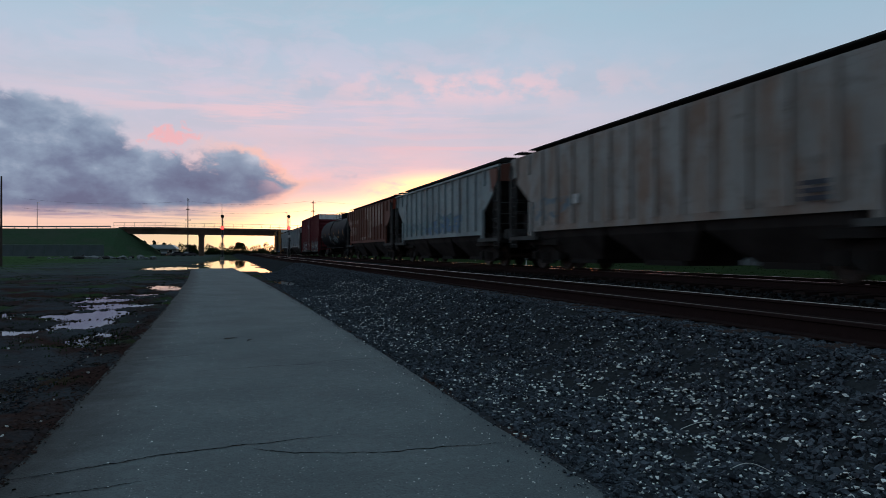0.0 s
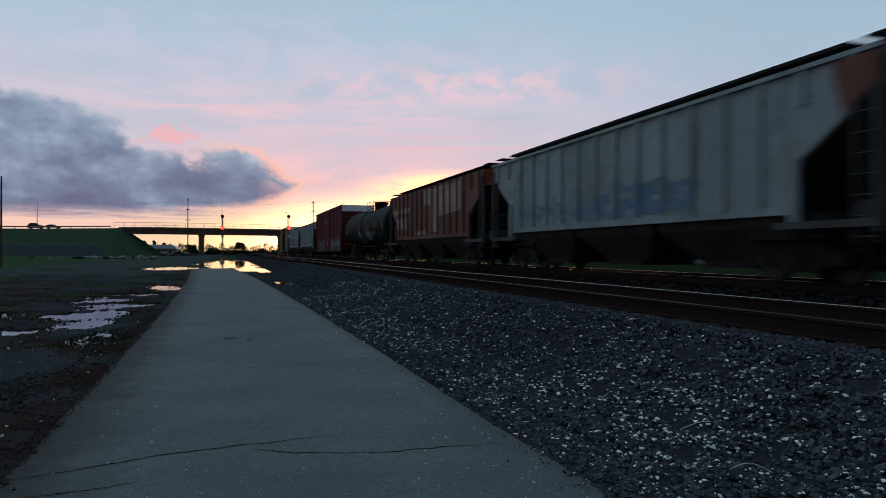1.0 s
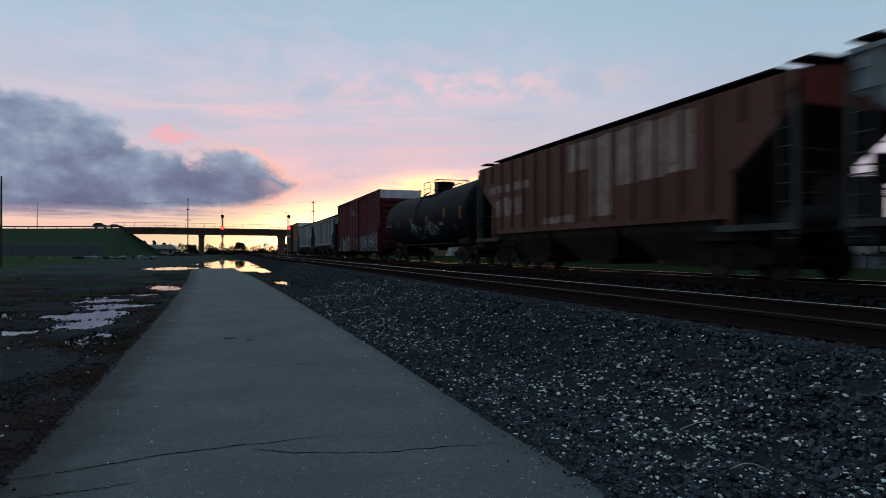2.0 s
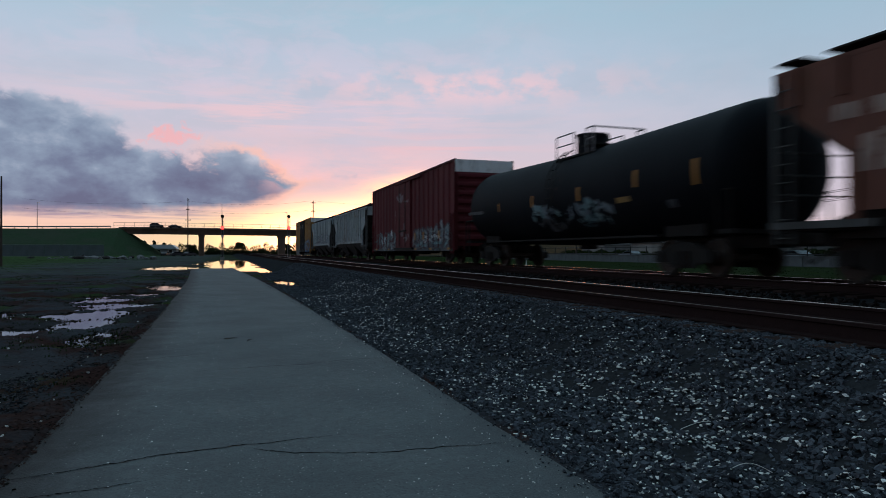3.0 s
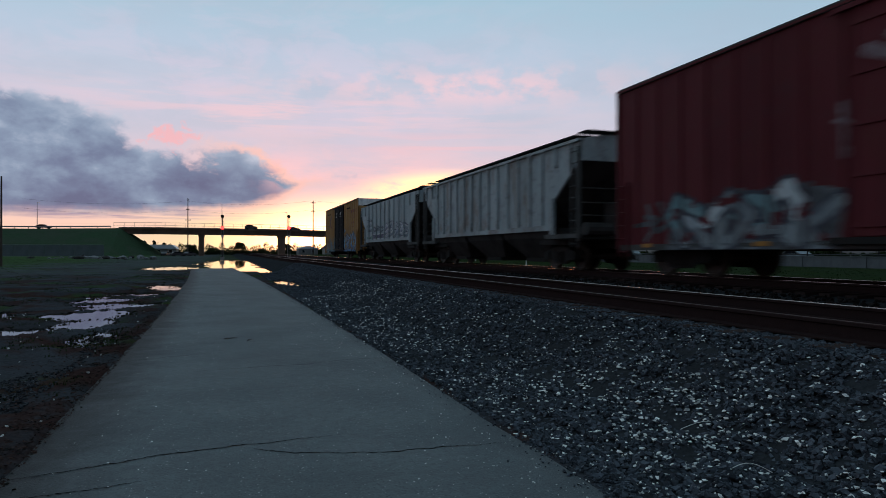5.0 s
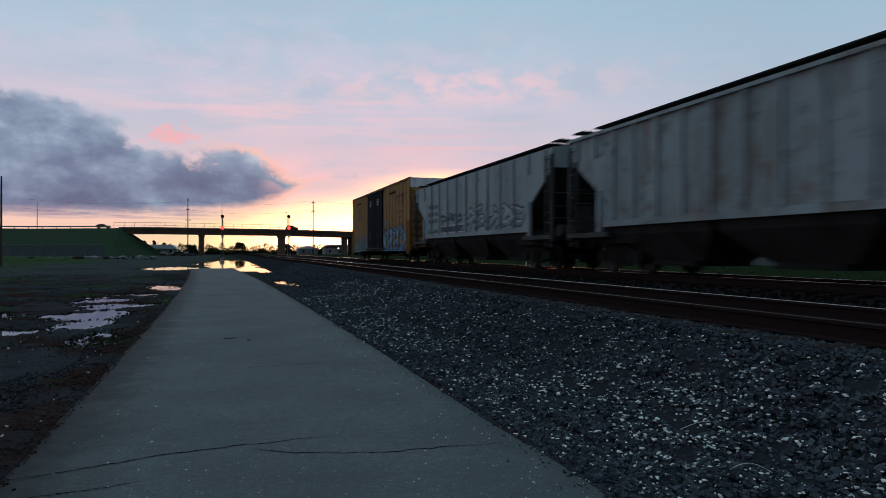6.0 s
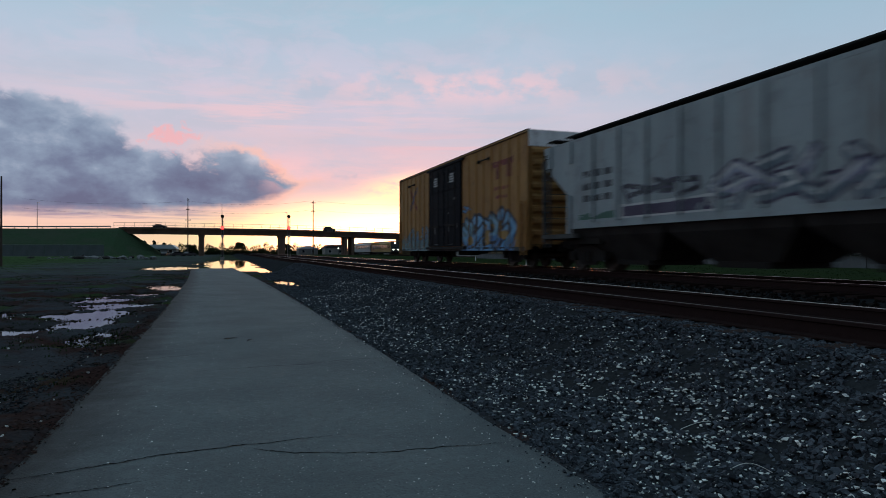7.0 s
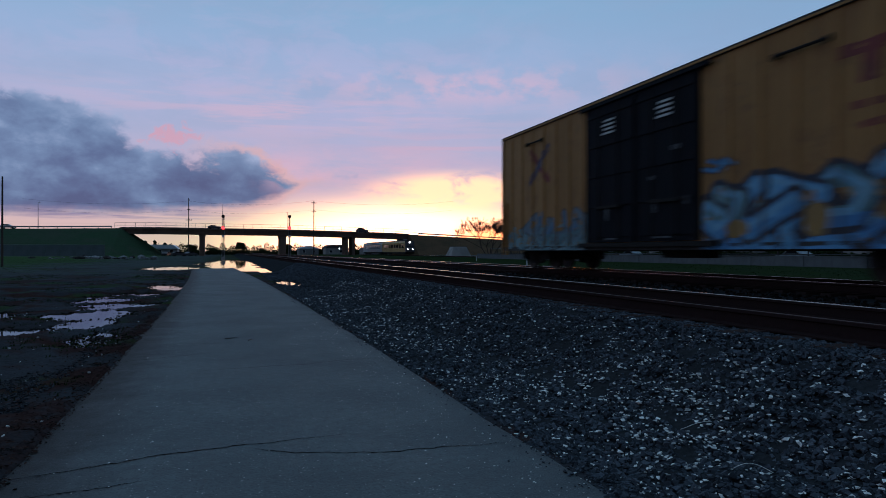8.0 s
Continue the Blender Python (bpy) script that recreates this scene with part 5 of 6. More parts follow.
    p.letters(16.3, 17.4, 0.9, 1.8, 2, 15, (3,), 3, 3, None, 0.07, 0.02)
    p.wear(0.32, 16)
    p.onto(e, side, mats, "pale and dark spray-painted lettering shapes")
    p = Paint(7.9, 11.6, 0.95, 4.5, 0.03, 0.015)
    p.idx[(p.near([(11.32, 2.3), (11.35, 3.25)]) < 0.05) | (p.near([(11.26, 2.9), (11.52, 2.98)]) < 0.04)] = 0
    p.letters(9.4, 10.6, 3.7, 4.3, 2, 51, (0,), 0, 0, None, 0.13, 0.02)
    p.letters(8.0, 8.9, 3.55, 3.75, 2, 52, (0,), 0, 0, None, 0.12, 0.01)
    p.blob(9.6, 1.75, 0.4, 0.22, 0, 5)
    p.blob(9.1, 2.15, 0.12, 0.25, 0, 6)
    p.letters(8.1, 9.0, 1.2, 1.7, 2, 53, (0,), 0, 0, None, 0.1, 0.02)
    p.wear(0.42, 18)
    p.onto(e, side, (G_CHALK,), "faint pale chalk marks")
    for yy in (0.6, 3.6, 6.5, 13.0, 16.8):
        bars(e, xs - 0.01, yy, yy + 0.4, 0.72, 0.1, 1, ORANGE, 0)
    for yy in (2.2, 5.0, 6.7):
        bars(e, xs - 0.01, yy, yy + 0.25, 1.3, 0.4, 1, ORANGE, 0)

    hopper(98.0, RUSTY_CAR, "pale grey covered hopper with streaks of rust", 17, RUSTY_CAR, chord=0.085)

    g = hopper(115.8, PALER_CAR, "pale grey covered hopper with dark graffiti", 13, PALER_CAR)
    p = Paint(2.2, 14.6, 1.5, 3.1)
    p.letters(2.5, 8.2, 1.62, 2.45, 6, 31, (2, 1), 2, 0, 3, 0.13, 0.06)
    p.patch(8.35, 12.15, 1.53, 1.93, 3, 32, 0.02)
    p.patch(8.45, 12.05, 1.58, 1.86, 0, 33, 0.03)
    p.letters(9.2, 12.0, 1.98, 2.45, 3, 34, (4,), 4, 0, None, 0.08, 0.03)
    for z in (2.12, 2.48, 2.85):
        for k in range(3):
            p.patch(12.6 + 0.57 * k, 13.0 + 0.57 * k, z, z + 0.2, 4, k, 0.06)
    p.patch(12.4, 14.4, 1.58, 1.74, 5, 36, 0.1)
    p.wear(0.2, 37)
    p.onto(g, hopper_side(13), (G_PURPLE, G_LILAC, G_FADE, STENCIL, G_GREY, G_GREEN), "dark purple and white spray-painted shapes")

    doors = [(7.0, 9.45), (9.5, 11.95)]
    h = boxcar(133.8, YELLOW_CAR, "tall yellow boxcar with black double doors and blue graffiti", doors, BLACK_DOOR)
    side = boxcar_side(doors)
    p = Paint(0.9, 6.98, 0.66, 2.9)
    p.patch(1.3, 6.9, 0.66, 1.75, 4, 40, 0.3)
    p.patch(1.2, 6.9, 0.66, 1.2, 1, 41, 0.15)
    p.letters(1.3, 6.8, 0.85, 2.1, 6, 47, (0, 0, 4), 1, 2, 5, 0.19, 0.13)
    p.blob(3.9, 1.25, 0.28, 0.34, 3, 5)
    p.blob(2.2, 1.3, 0.5, 0.18, 3, 7)
    p.blob(5.9, 1.1, 0.3, 0.2, 3, 8)
    p.letters(6.1, 6.8, 2.42, 2.68, 2, 49, (1,), 1, 2, None, 0.14, 0.03)
    p.wear(0.14, 44)
    p.onto(h, side, (G_SKY, G_BLUE, G_DARK, G_OCHRE, G_TEAL, G_ICE), "large blue spray-painted lettering shapes")
    p = Paint(12.0, 18.0, 0.66, 2.4)
    p.patch(12.1, 16.4, 0.66, 1.5, 4, 42, 0.3)
    p.letters(12.2, 16.2, 0.85, 1.9, 5, 42, (5, 0), 4, 2, 5, 0.15, 0.05)
    p.letters(16.4, 17.8, 0.8, 1.5, 2, 43, (4,), 4, 4, None, 0.1, 0.02)
    p.wear(0.3, 45)
    p.onto(h, side, (G_OLDBLUE, G_BLUE, G_GREY, G_OCHRE, G_TEAL, G_FADE), "worn pale blue spray-painted shapes")
    for yy in (7.9, 10.4):
        for k in range(4):
            bars(h, xs - 0.075, yy, yy + 0.62 - 0.1 * (k % 2), 3.98 + 0.12 * k, 0.06, 1, STENCIL, 0.0)
    for yy, zz, w, hh in ((7.6, 3.1, 0.35, 0.12), (8.6, 2.45, 0.22, 0.1), (8.5, 1.6, 0.16, 0.35), (10.7, 1.5, 0.14, 0.4), (7.3, 1.75, 0.16, 0.2), (8.0, 0.95, 0.7, 0.05), (10.3, 0.95, 0.6, 0.05)):
        bars(h, xs - 0.075, yy, yy + w, zz, hh, 2, G_GREY, 0.2)
    p = Paint(1.2, 3.6, 2.6, 4.5)
    p.patch(1.3, 3.4, 4.05, 4.3, 0, 60, 0.05)
    p.patch(1.5, 1.9, 3.55, 4.1, 0, 61, 0.05)
    p.patch(2.6, 3.0, 3.55, 4.1, 0, 62, 0.05)
    for k in range(4):
        p.patch(1.7 + 0.4 * k, 1.95 + 0.4 * k, 3.1, 3.24, 0, 63 + k, 0.04)
        p.patch(1.9 + 0.3 * k, 2.1 + 0.3 * k, 2.75, 2.87, 0, 67 + k, 0.04)
    p.wear(0.25, 68, 3.5)
    p.onto(h, side, (RED_MARK,), "faded red painted marks")
    p = Paint(14.2, 16.4, 2.6, 4.5)
    p.idx[p.near([(14.6, 3.1), (15.9, 4.2)]) < 0.13] = 0
    p.idx[p.near([(15.9, 3.1), (14.6, 4.2)]) < 0.13] = 1
    p.wear(0.3, 70, 3.0)
    p.onto(h, side, (RED_MARK, G_PURPLE), "faded crossed red and purple paint strokes")
    for yy in (3.6, 14.9):
        handle = part("grab_rail", bar(B(), (-1.6, yy, 4.5), (-1.6, yy + 1.2, 4.5), 0.03, 6), STEEL_DARK, h)
        for q in (yy, yy + 1.2):
            part("bracket", bx(B(), -1.62, -1.5, q - 0.05, q + 0.05, 4.44, 4.56), STEEL_DARK, handle)


train()


# ---- overpass and its banks ----
BRIDGE_Y = 243.0
DECK_PTS = [(-400, 8.2), (-60, 9.0), (-26, 9.6), (20, 9.3), (60, 8.4), (130, 5.4), (300, 3.0)]


def deck_z(x):
    return lerp_profile(x, DECK_PTS)


def overpass():
    o = thing("overpass", "dark concrete road overpass on wide piers", "bridge", (0, BRIDGE_Y, 0))
    xs = steps((-36, 70, 7))
    top = [(x, deck_z(x)) for x in xs]
    part("girder", prism(B(), [(x, z - 0.3) for x, z in top] + [(x, z - 1.9) for x, z in top[::-1]], "y", 0.8, 10.2), BRIDGE, o)
    part("deck", prism(B(), top + [(x, z - 0.35) for x, z in top[::-1]], "y", 0, 11), BRIDGE, o)
    for x, w in ((-8.4, 0.85), (19.5, 1.1), (43.0, 0.5), (45.6, 0.5)):
        z = deck_z(x) - 1.9
        b = prism(B(), [(x - w, 0), (x + w, 0), (x + w, z - 1.0), (x + w * 1.35, z), (x - w * 1.35, z), (x - w, z - 1.0)], "y", 1.5, 9.5)
        part("pier", b, BRIDGE, o)
    for x, s in ((-33, 1), (65, -1)):
        b = prism(B(), [(x - 3 * s, -0.1), (x + 1.2 * s, -0.1), (x + 0.2 * s, deck_z(x) - 1.8), (x - 3 * s, deck_z(x) - 1.8)], "y", 0.2, 10.8)
        part("abutment", b, CONCRETE, o)
    b = B()
    post = mesh_of("railing_post", bx(B(), -0.05, 0.05, -0.05, 0.05, 0, 1.9), GALV)
    for zz in (0.95, 1.9):
        b = B()
        for x0, x1 in zip(xs, xs[1:]):
            bar(b, (x0, 0.15, deck_z(x0) + zz), (x1, 0.15, deck_z(x1) + zz), 0.045)
        part("guard_rail", b, GALV, o)
    part("parapet", prism(B(), [(x, z + 0.7) for x, z in top] + [(x, z - 0.05) for x, z in top[::-1]], "y", 10.6, 10.9), BRIDGE, o)
    for k in range(30):
        x = -36 + k * 3.2
        part("railing_post", post, GALV, o, loc=(x, 0.15, deck_z(x)))


def bank(name, x0, x1, toe, label):
    """An earth bank along the road, with sloping sides, grown with grass."""
    b = B()
    n = 70
    rows = []
    for k in range(n + 1):
        x = x0 + (x1 - x0) * k / n
        z = deck_z(x) - 0.03
        end = k == n
        w = toe
        prof = [(-w, 0.0), (-w * 0.5, z * 0.52), (0.0, z), (11.0, z), (11 + w, 0.0)]
        rows.append([b.verts.new((x, BRIDGE_Y + yy + 0.5 * noise.noise((x * 0.1, yy, 1)), zz + (0.15 if zz < z * 0.9 else 0.02) * noise.noise((x * 0.2, yy, 7)))) for yy, zz in prof])
    for r0, r1 in zip(rows, rows[1:]):
        for q in range(4):
            b.faces.new((r0[q], r0[q + 1], r1[q + 1], r1[q]))
    s = 1 if x1 > x0 else -1
    cone = [b.verts.new((x1 + (13.0 if s > 0 else -4.0), BRIDGE_Y + yy, 0.0)) for yy in (-6.0, 1.0, 5.5, 10.0, 16.0)]
    for q in range(4):
        b.faces.new((rows[-1][q], rows[-1][q + 1], cone[q + 1], cone[q]))
    tagged(part(name, b, BANK if x0 < 0 else BANK_DRY_GLOW), label, "embankment", kind="structure")


BANK = material("grassy_bank", (0.036, 0.062, 0.034), 0.95, 0, (0.050, 0.060, 0.042), 0.12, 0.8, fine=0.5, bump=1.0, fine_scale=3.0, spec=0.0)
# Dry grass, its colour raised and reddened to carry the sunset glow's veil.
BANK_DRY_GLOW = material("dry_grass_bank_glow", (0.095, 0.060, 0.036), 0.95, 0, (0.060, 0.046, 0.028), 0.15, 0.8, fine=0.5, bump=1.0, fine_scale=3.0, spec=0.0)


def street_lamp(x, y, z, h, label="thin grey street lamp on the overpass"):
    p = thing("street_lamp", label, "street lamp", (x, y, z), "street lamps")
    part("pole", bar(B(), (0, 0, 0), (0, 0, h), 0.14, 8, 0.07), GALV, p)
    part("arm", bar(B(), (0, 0, h - 0.1), (0, 2.2, h + 0.2), 0.06), GALV, p)
    part("lamp_head", bx(B(), -0.15, 0.15, 2.0, 2.7, h + 0.12, h + 0.26), GALV, p)


def utility_pole(x, y, h, arms, label, turn=0.0, r=0.19):
    p = thing("utility_pole", label, "utility pole", (x, y, -0.1), "utility poles")
    p.rotation_euler = (0, 0, radians(turn))
    part("pole", bar(B(), (0, 0, 0), (0, 0, h), r, 10, r * 0.65), POLE_WOOD, p)
    for z, w in arms:
        a = part("crossarm", bx(B(), -w, w, -0.08, 0.08, z - 0.1, z + 0.08), POLE_WOOD, p)
        for k in range(4):
            xx = -w * 0.92 + w * 1.84 * k / 3
            part("insulator", bar(B(), (xx, 0, z + 0.08), (xx, 0, z + 0.3), 0.06, 6, 0.03), BLACK_PAINT, a)
    return p


def signal(x, y, h, label):
    s = thing("railway_signal", label, "railway signal", (x, y, 0.3), "railway signals")
    part("mast", bar(B(), (0, 0, 0), (0, 0, h), 0.07, 8), BLACK_PAINT, s)
    part("base", bx(B(), -0.3, 0.3, -0.3, 0.3, -0.3, 0.25), CONCRETE, s)
    b = B()
    for k in range(int(h / 0.35)):
        bar(b, (-0.2, 0.1, 0.4 + k * 0.35), (0.2, 0.1, 0.4 + k * 0.35), 0.015)
    bar(b, (-0.2, 0.1, 0.3), (-0.2, 0.1, h - 0.3), 0.02)
    bar(b, (0.2, 0.1, 0.3), (0.2, 0.1, h - 0.3), 0.02)
    part("ladder", b, GALV, s)
    for z, lit in ((h - 0.15, False), (h - 2.05, True)):
        back = part("signal_head", prism(B(), [(0.27 * math.cos(k * math.pi / 9), z + 0.27 * math.sin(k * math.pi / 9)) for k in range(18)], "y", -0.06, -0.02), BLACK_PAINT, s)
        part("lens", bar(B(), (0, -0.085, z), (0, -0.06, z), 0.25 if lit else 0.12, 16), LAMP_RED if lit else GLASS, back, "lit red lens" if lit else "dark lens")
        bb = B()
        for k in range(8):
            a, e = math.pi * k / 8, math.pi * (k + 1) / 8
            bb.faces.new([bb.verts.new((0.23 * math.cos(t), yy, z + 0.23 * math.sin(t))) for t, yy in ((a, -0.06), (e, -0.06), (e, -0.35), (a, -0.35))])
        part("hood", bb, BLACK_PAINT, back)
        part("lamp_case", bx(B(), -0.14, 0.14, -0.02, 0.3, z - 0.2, z + 0.2), BLACK_PAINT, back)
    part("number_board", bx(B(), -0.22, 0.22, -0.1, -0.07, h - 3.6, h - 3.2), WHITE_PAINT, s)
    return s


def leaf_mass(b, centre, radii, count, size, rnd, hollow=0.35):
    for _ in range(count):
        while True:
            v = Vector((rnd.uniform(-1, 1), rnd.uniform(-1, 1), rnd.uniform(-1, 1)))
            if hollow < v.length < 1:
                break
        p = Vector(centre) + Vector((v.x * radii[0], v.y * radii[1], v.z * radii[2]))
        u = Vector((rnd.uniform(-1, 1), rnd.uniform(-1, 1), rnd.uniform(-1, 1))).normalized()
        w = u.orthogonal().normalized()
        s = size * rnd.uniform(0.6, 1.4)
        q = [b.verts.new(p + a * s) for a in (u, w * 0.7, -u, -w * 0.7)]
        b.faces.new(q)


def tree(x, y, h, spread, seed, label, mat=None, leaves=500, size=0.3, name="tree", bare=False, z=-0.1, stems=1):
    """Tapered trunk, forking limbs, and a crown of small leaf clumps (or bare twigs)."""
    rnd = random.Random(seed)
    t = thing(name, label, "tree", (x, y, z), "trees")
    tr = B()
    tips = []
    last = 6 if bare else 3

    def grow(p, d, length, r, depth):
        q = p + d * length
        bar(tr, p, q, max(r, 0.02), 6 if depth < 2 else 4, max(r * 0.62, 0.016))
        if depth >= last:
            tips.append(q)
            return
        for _ in range(3):
            nd = (d + Vector((rnd.uniform(-1, 1), rnd.uniform(-1, 1), rnd.uniform(-0.35, 0.5))) * 0.8).normalized()
            k = min(1.0, spread / max(0.1, math.hypot(q.x + nd.x * length, q.y + nd.y * length)))
            nd = Vector((nd.x * k, nd.y * k, nd.z)).normalized()
            grow(q, nd, length * rnd.uniform(0.62, 0.85), r * 0.6, depth + 1)

    for s in range(stems):
        lean = Vector((rnd.uniform(-0.08, 0.08) if stems == 1 else (s - (stems - 1) / 2) * 0.45, rnd.uniform(-0.1, 0.1), 1)).normalized()
        grow(Vector(((s - (stems - 1) / 2) * 0.3, 0, 0)), lean, h * (0.24 if bare else 0.3), h * (0.011 if bare else 0.02), 0)
    part("trunk", tr, BARK, t)
    c = B()
    if bare:
        for p in rnd.sample(tips, min(len(tips), leaves)):
            leaf_mass(c, p, (0.35, 0.35, 0.3), 2, size, rnd, 0.0)
    else:
        lumps = [(rnd.uniform(-1, 1) * spread * 0.6, rnd.uniform(-1, 1) * spread * 0.6, h * rnd.uniform(0.16, 0.84)) for _ in range(16)]
        for p in lumps:
            k = 1.0 - 0.5 * (p[2] / h - 0.38)
            leaf_mass(c, (p[0] * k, p[1] * k, p[2]), (spread * 0.42, spread * 0.42, h * 0.13), leaves // 16, size, rnd, 0.0)
    part("crown", c, mat or LEAF, t)
    return t


def shrub_row(pts, h, seed, label, mat=None):
    """A far line of shrubs and low trees."""
    rnd = random.Random(seed)
    b = B()
    for (xa, ya), (xb, yb) in zip(pts, pts[1:]):
        n = max(2, int(math.hypot(xb - xa, yb - ya) / 3.0))
        for k in range(n):
            s = k / n
            hh = h * (0.55 + 0.6 * abs(noise.noise((xa + k * 0.7, seed, 0))) + rnd.uniform(0, 0.35))
            leaf_mass(b, (xa + (xb - xa) * s + rnd.uniform(-1, 1), ya + (yb - ya) * s, hh * 0.42), (2.2, 1.8, hh * 0.55), 330, 0.32, rnd, 0.1)
    tagged(part("shrubs", b, mat or LEAF), label, "shrubs", kind="stuff")


def house(x, y, w, d, h, label, wall=None, roof=None, turn=0.0, ridge=1.6):
    o = thing("house", label, "house", (x, y, 0), "houses")
    o.rotation_euler = (0, 0, radians(turn))
    part("wall", bx(B(), -w / 2, w / 2, -d / 2, d / 2, -0.2, h), wall or HOUSE, o)
    part("roof", prism(B(), [(-w / 2 - 0.4, h), (w / 2 + 0.4, h), (w / 2, h + 0.2), (w * 0.1, h + ridge), (-w * 0.1, h + ridge), (-w / 2, h + 0.2)] if w < d else [(-w / 2 - 0.4, h), (w / 2 + 0.4, h), (w / 2 - ridge, h + ridge), (-w / 2 + ridge, h + ridge)], "y", -d / 2 - 0.3, d / 2 + 0.3), roof or SHINGLE, o)
    n = max(2, int(w / 3.5))
    for k in range(n):
        xx = -w / 2 + w * (k + 0.5) / n
        f = part("window", bx(B(), xx - 0.6, xx + 0.6, -d / 2 - 0.03, -d / 2 + 0.05, 1.0, 2.2), GLASS, o)
        b = B()
        for q in ((xx - 0.68, xx - 0.6, 0.92, 2.28), (xx + 0.6, xx + 0.68, 0.92, 2.28), (xx - 0.6, xx + 0.6, 2.2, 2.28), (xx - 0.6, xx + 0.6, 0.92, 1.0)):
            bx(b, q[0], q[1], -d / 2 - 0.06, -d / 2 - 0.005, q[2], q[3])
        part("window_frame", b, WHITE_PAINT, f)
    return o


def road_car(x, y, z, turn, label, paint=None, tall=1.0):
    c = thing("car", label, "car", (x, y, z), "cars")
    c.rotation_euler = (0, 0, radians(turn))
    b = prism(B(), [(-2.2, 0.35), (2.15, 0.35), (2.25, 0.75 * tall), (1.9, 0.92 * tall), (1.0, 1.0 * tall), (0.35, 1.42 * tall), (-1.1 * tall, 1.46 * tall), (-1.9 - 0.25 * (tall - 1), 1.05 * tall), (-2.25, 0.95 * tall)], "y", -0.85, 0.85)
    part("body", b, paint or CAR_PAINT, c)
    b = B()
    for s in (-0.853, 0.853):
        b.faces.new([b.verts.new((p, s, q * tall)) for p, q in ((-1.6, 1.05), (0.8, 1.05), (0.28, 1.36), (-1.05, 1.39))])
    part("side_window", b, GLASS, c)
    w = mesh_of("wheel", bar(B(), (0, -0.11, 0), (0, 0.11, 0), 0.32, 16), TYRE)
    for xx in (-1.35, 1.4):
        for yy in (-0.78, 0.78):
            part("wheel", w, TYRE, c, loc=(xx, yy, 0.32))
    part("bumper", bx(B(), 2.15, 2.3, -0.8, 0.8, 0.35, 0.6), BLACK_PAINT, c)
    return c


overpass()
bank("bank_west", -420, -34, 24, "grassy road embankment that leads up to the overpass")
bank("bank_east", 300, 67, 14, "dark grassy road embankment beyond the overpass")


def roadside_rail(x0, x1, label):
    """A steel crash rail on posts along the edge of the bank."""
    g = thing("crash_rail", label, "guard rail", (0, BRIDGE_Y + 0.5, 0), "roadside crash rails")
    xs = steps((x0, x1, 4.0))
    top = [(x, deck_z(x)) for x in xs]
    part("beam", prism(B(), [(x, z + 0.82) for x, z in top] + [(x, z + 0.42) for x, z in top[::-1]], "y", -0.06, 0.06), GALV, g)
    post = mesh_of("post", bx(B(), -0.07, 0.07, 0.06, 0.2, -0.1, 0.8), POLE_WOOD)
    for x, z in top:
        part("post", post, POLE_WOOD, g, loc=(x, 0, z))


roadside_rail(-250, -37, "long steel crash rail on top of the embankment")
roadside_rail(71, 170, "steel crash rail along the sloping road bank")
lamp = thing("trackside_lamp", "small lit white lamp on a short post", "lamp", (32.8, 200, 0.1))
part("post", bar(B(), (0, 0, 0), (0, 0, 2.3), 0.06, 8), BLACK_PAINT, lamp)
part("lamp_case", bx(B(), -0.2, 0.2, -0.1, 0.2, 2.2, 2.6), BLACK_PAINT, lamp)
part("bulb", bar(B(), (0, -0.16, 2.4), (0, -0.1, 2.4), 0.17, 14), LAMP_WHITE, lamp, "lit white bulb")
street_lamp(-60, BRIDGE_Y + 6, deck_z(-60), 9.0)
street_lamp(-1.5, BRIDGE_Y + 10.6, deck_z(-1), 9.4)
street_lamp(22, BRIDGE_Y + 10.6, deck_z(22), 7.0)
utility_pole(-11.8, 226, 18.9, ((18.3, 0.3), (15.2, 0.5), (11.8, 0.9)), "tall dark wooden utility pole with short crossarms", 10)
utility_pole(-19.2, 68.0, 8.3, (), "dark wooden pole in the field", 0, 0.1)
utility_pole(26.6, 212, 18.0, ((17.3, 0.8), (14.6, 0.7)), "tall dark wooden utility pole with crossarms", 5)
signal(-0.6, 112, 7.05, "black railway signal on a mast showing red")
signal(9.75, 109, 7.05, "black railway signal on a mast showing red")

# under and beyond the bridge
shrub_row([(-40, 330), (10, 330), (60, 340), (110, 330)], 3.0, 5, "dark low trees beyond the overpass")
shrub_row([(-160, 420), (-60, 420), (40, 430), (160, 420), (330, 380)], 7.0, 6, "distant dark line of trees")
tree(6.0, 300, 6.0, 2.8, 4, "dark leafy tree beyond the overpass", leaves=1400, size=0.3)
tree(-26.0, 310, 6.4, 1.7, 5, "dark leafy tree beyond the overpass", leaves=1200, size=0.28)
tree(-35.0, 320, 6.8, 1.3, 6, "slim dark tree beyond the overpass", leaves=1000, size=0.28)
tree(-31.0, 322, 7.2, 1.2, 9, "slim dark tree beyond the overpass", leaves=1000, size=0.28)
tree(-14.0, 290, 4.8, 3.0, 7, "dark leafy tree beyond the overpass", leaves=1200, size=0.28)
tree(26.0, 300, 5.4, 2.6, 8, "dark leafy tree beyond the overpass", leaves=1200, size=0.28)
house(-27, 280, 17, 12, 2.6, "low shed with a pale metal roof", HOUSE, ROOF, 0, 1.6)
house(37, 318, 9, 10, 2.9, "low grey house beyond the overpass", HOUSE, ROOF, 0, 1.3)
house(51, 326, 10, 10, 3.2, "small pale house beyond the overpass", CONCRETE, SHINGLE, 0, 1.6)
house(68, 322, 8, 10, 2.8, "small dark house beyond the overpass", HOUSE, SHINGLE, 0, 1.5)
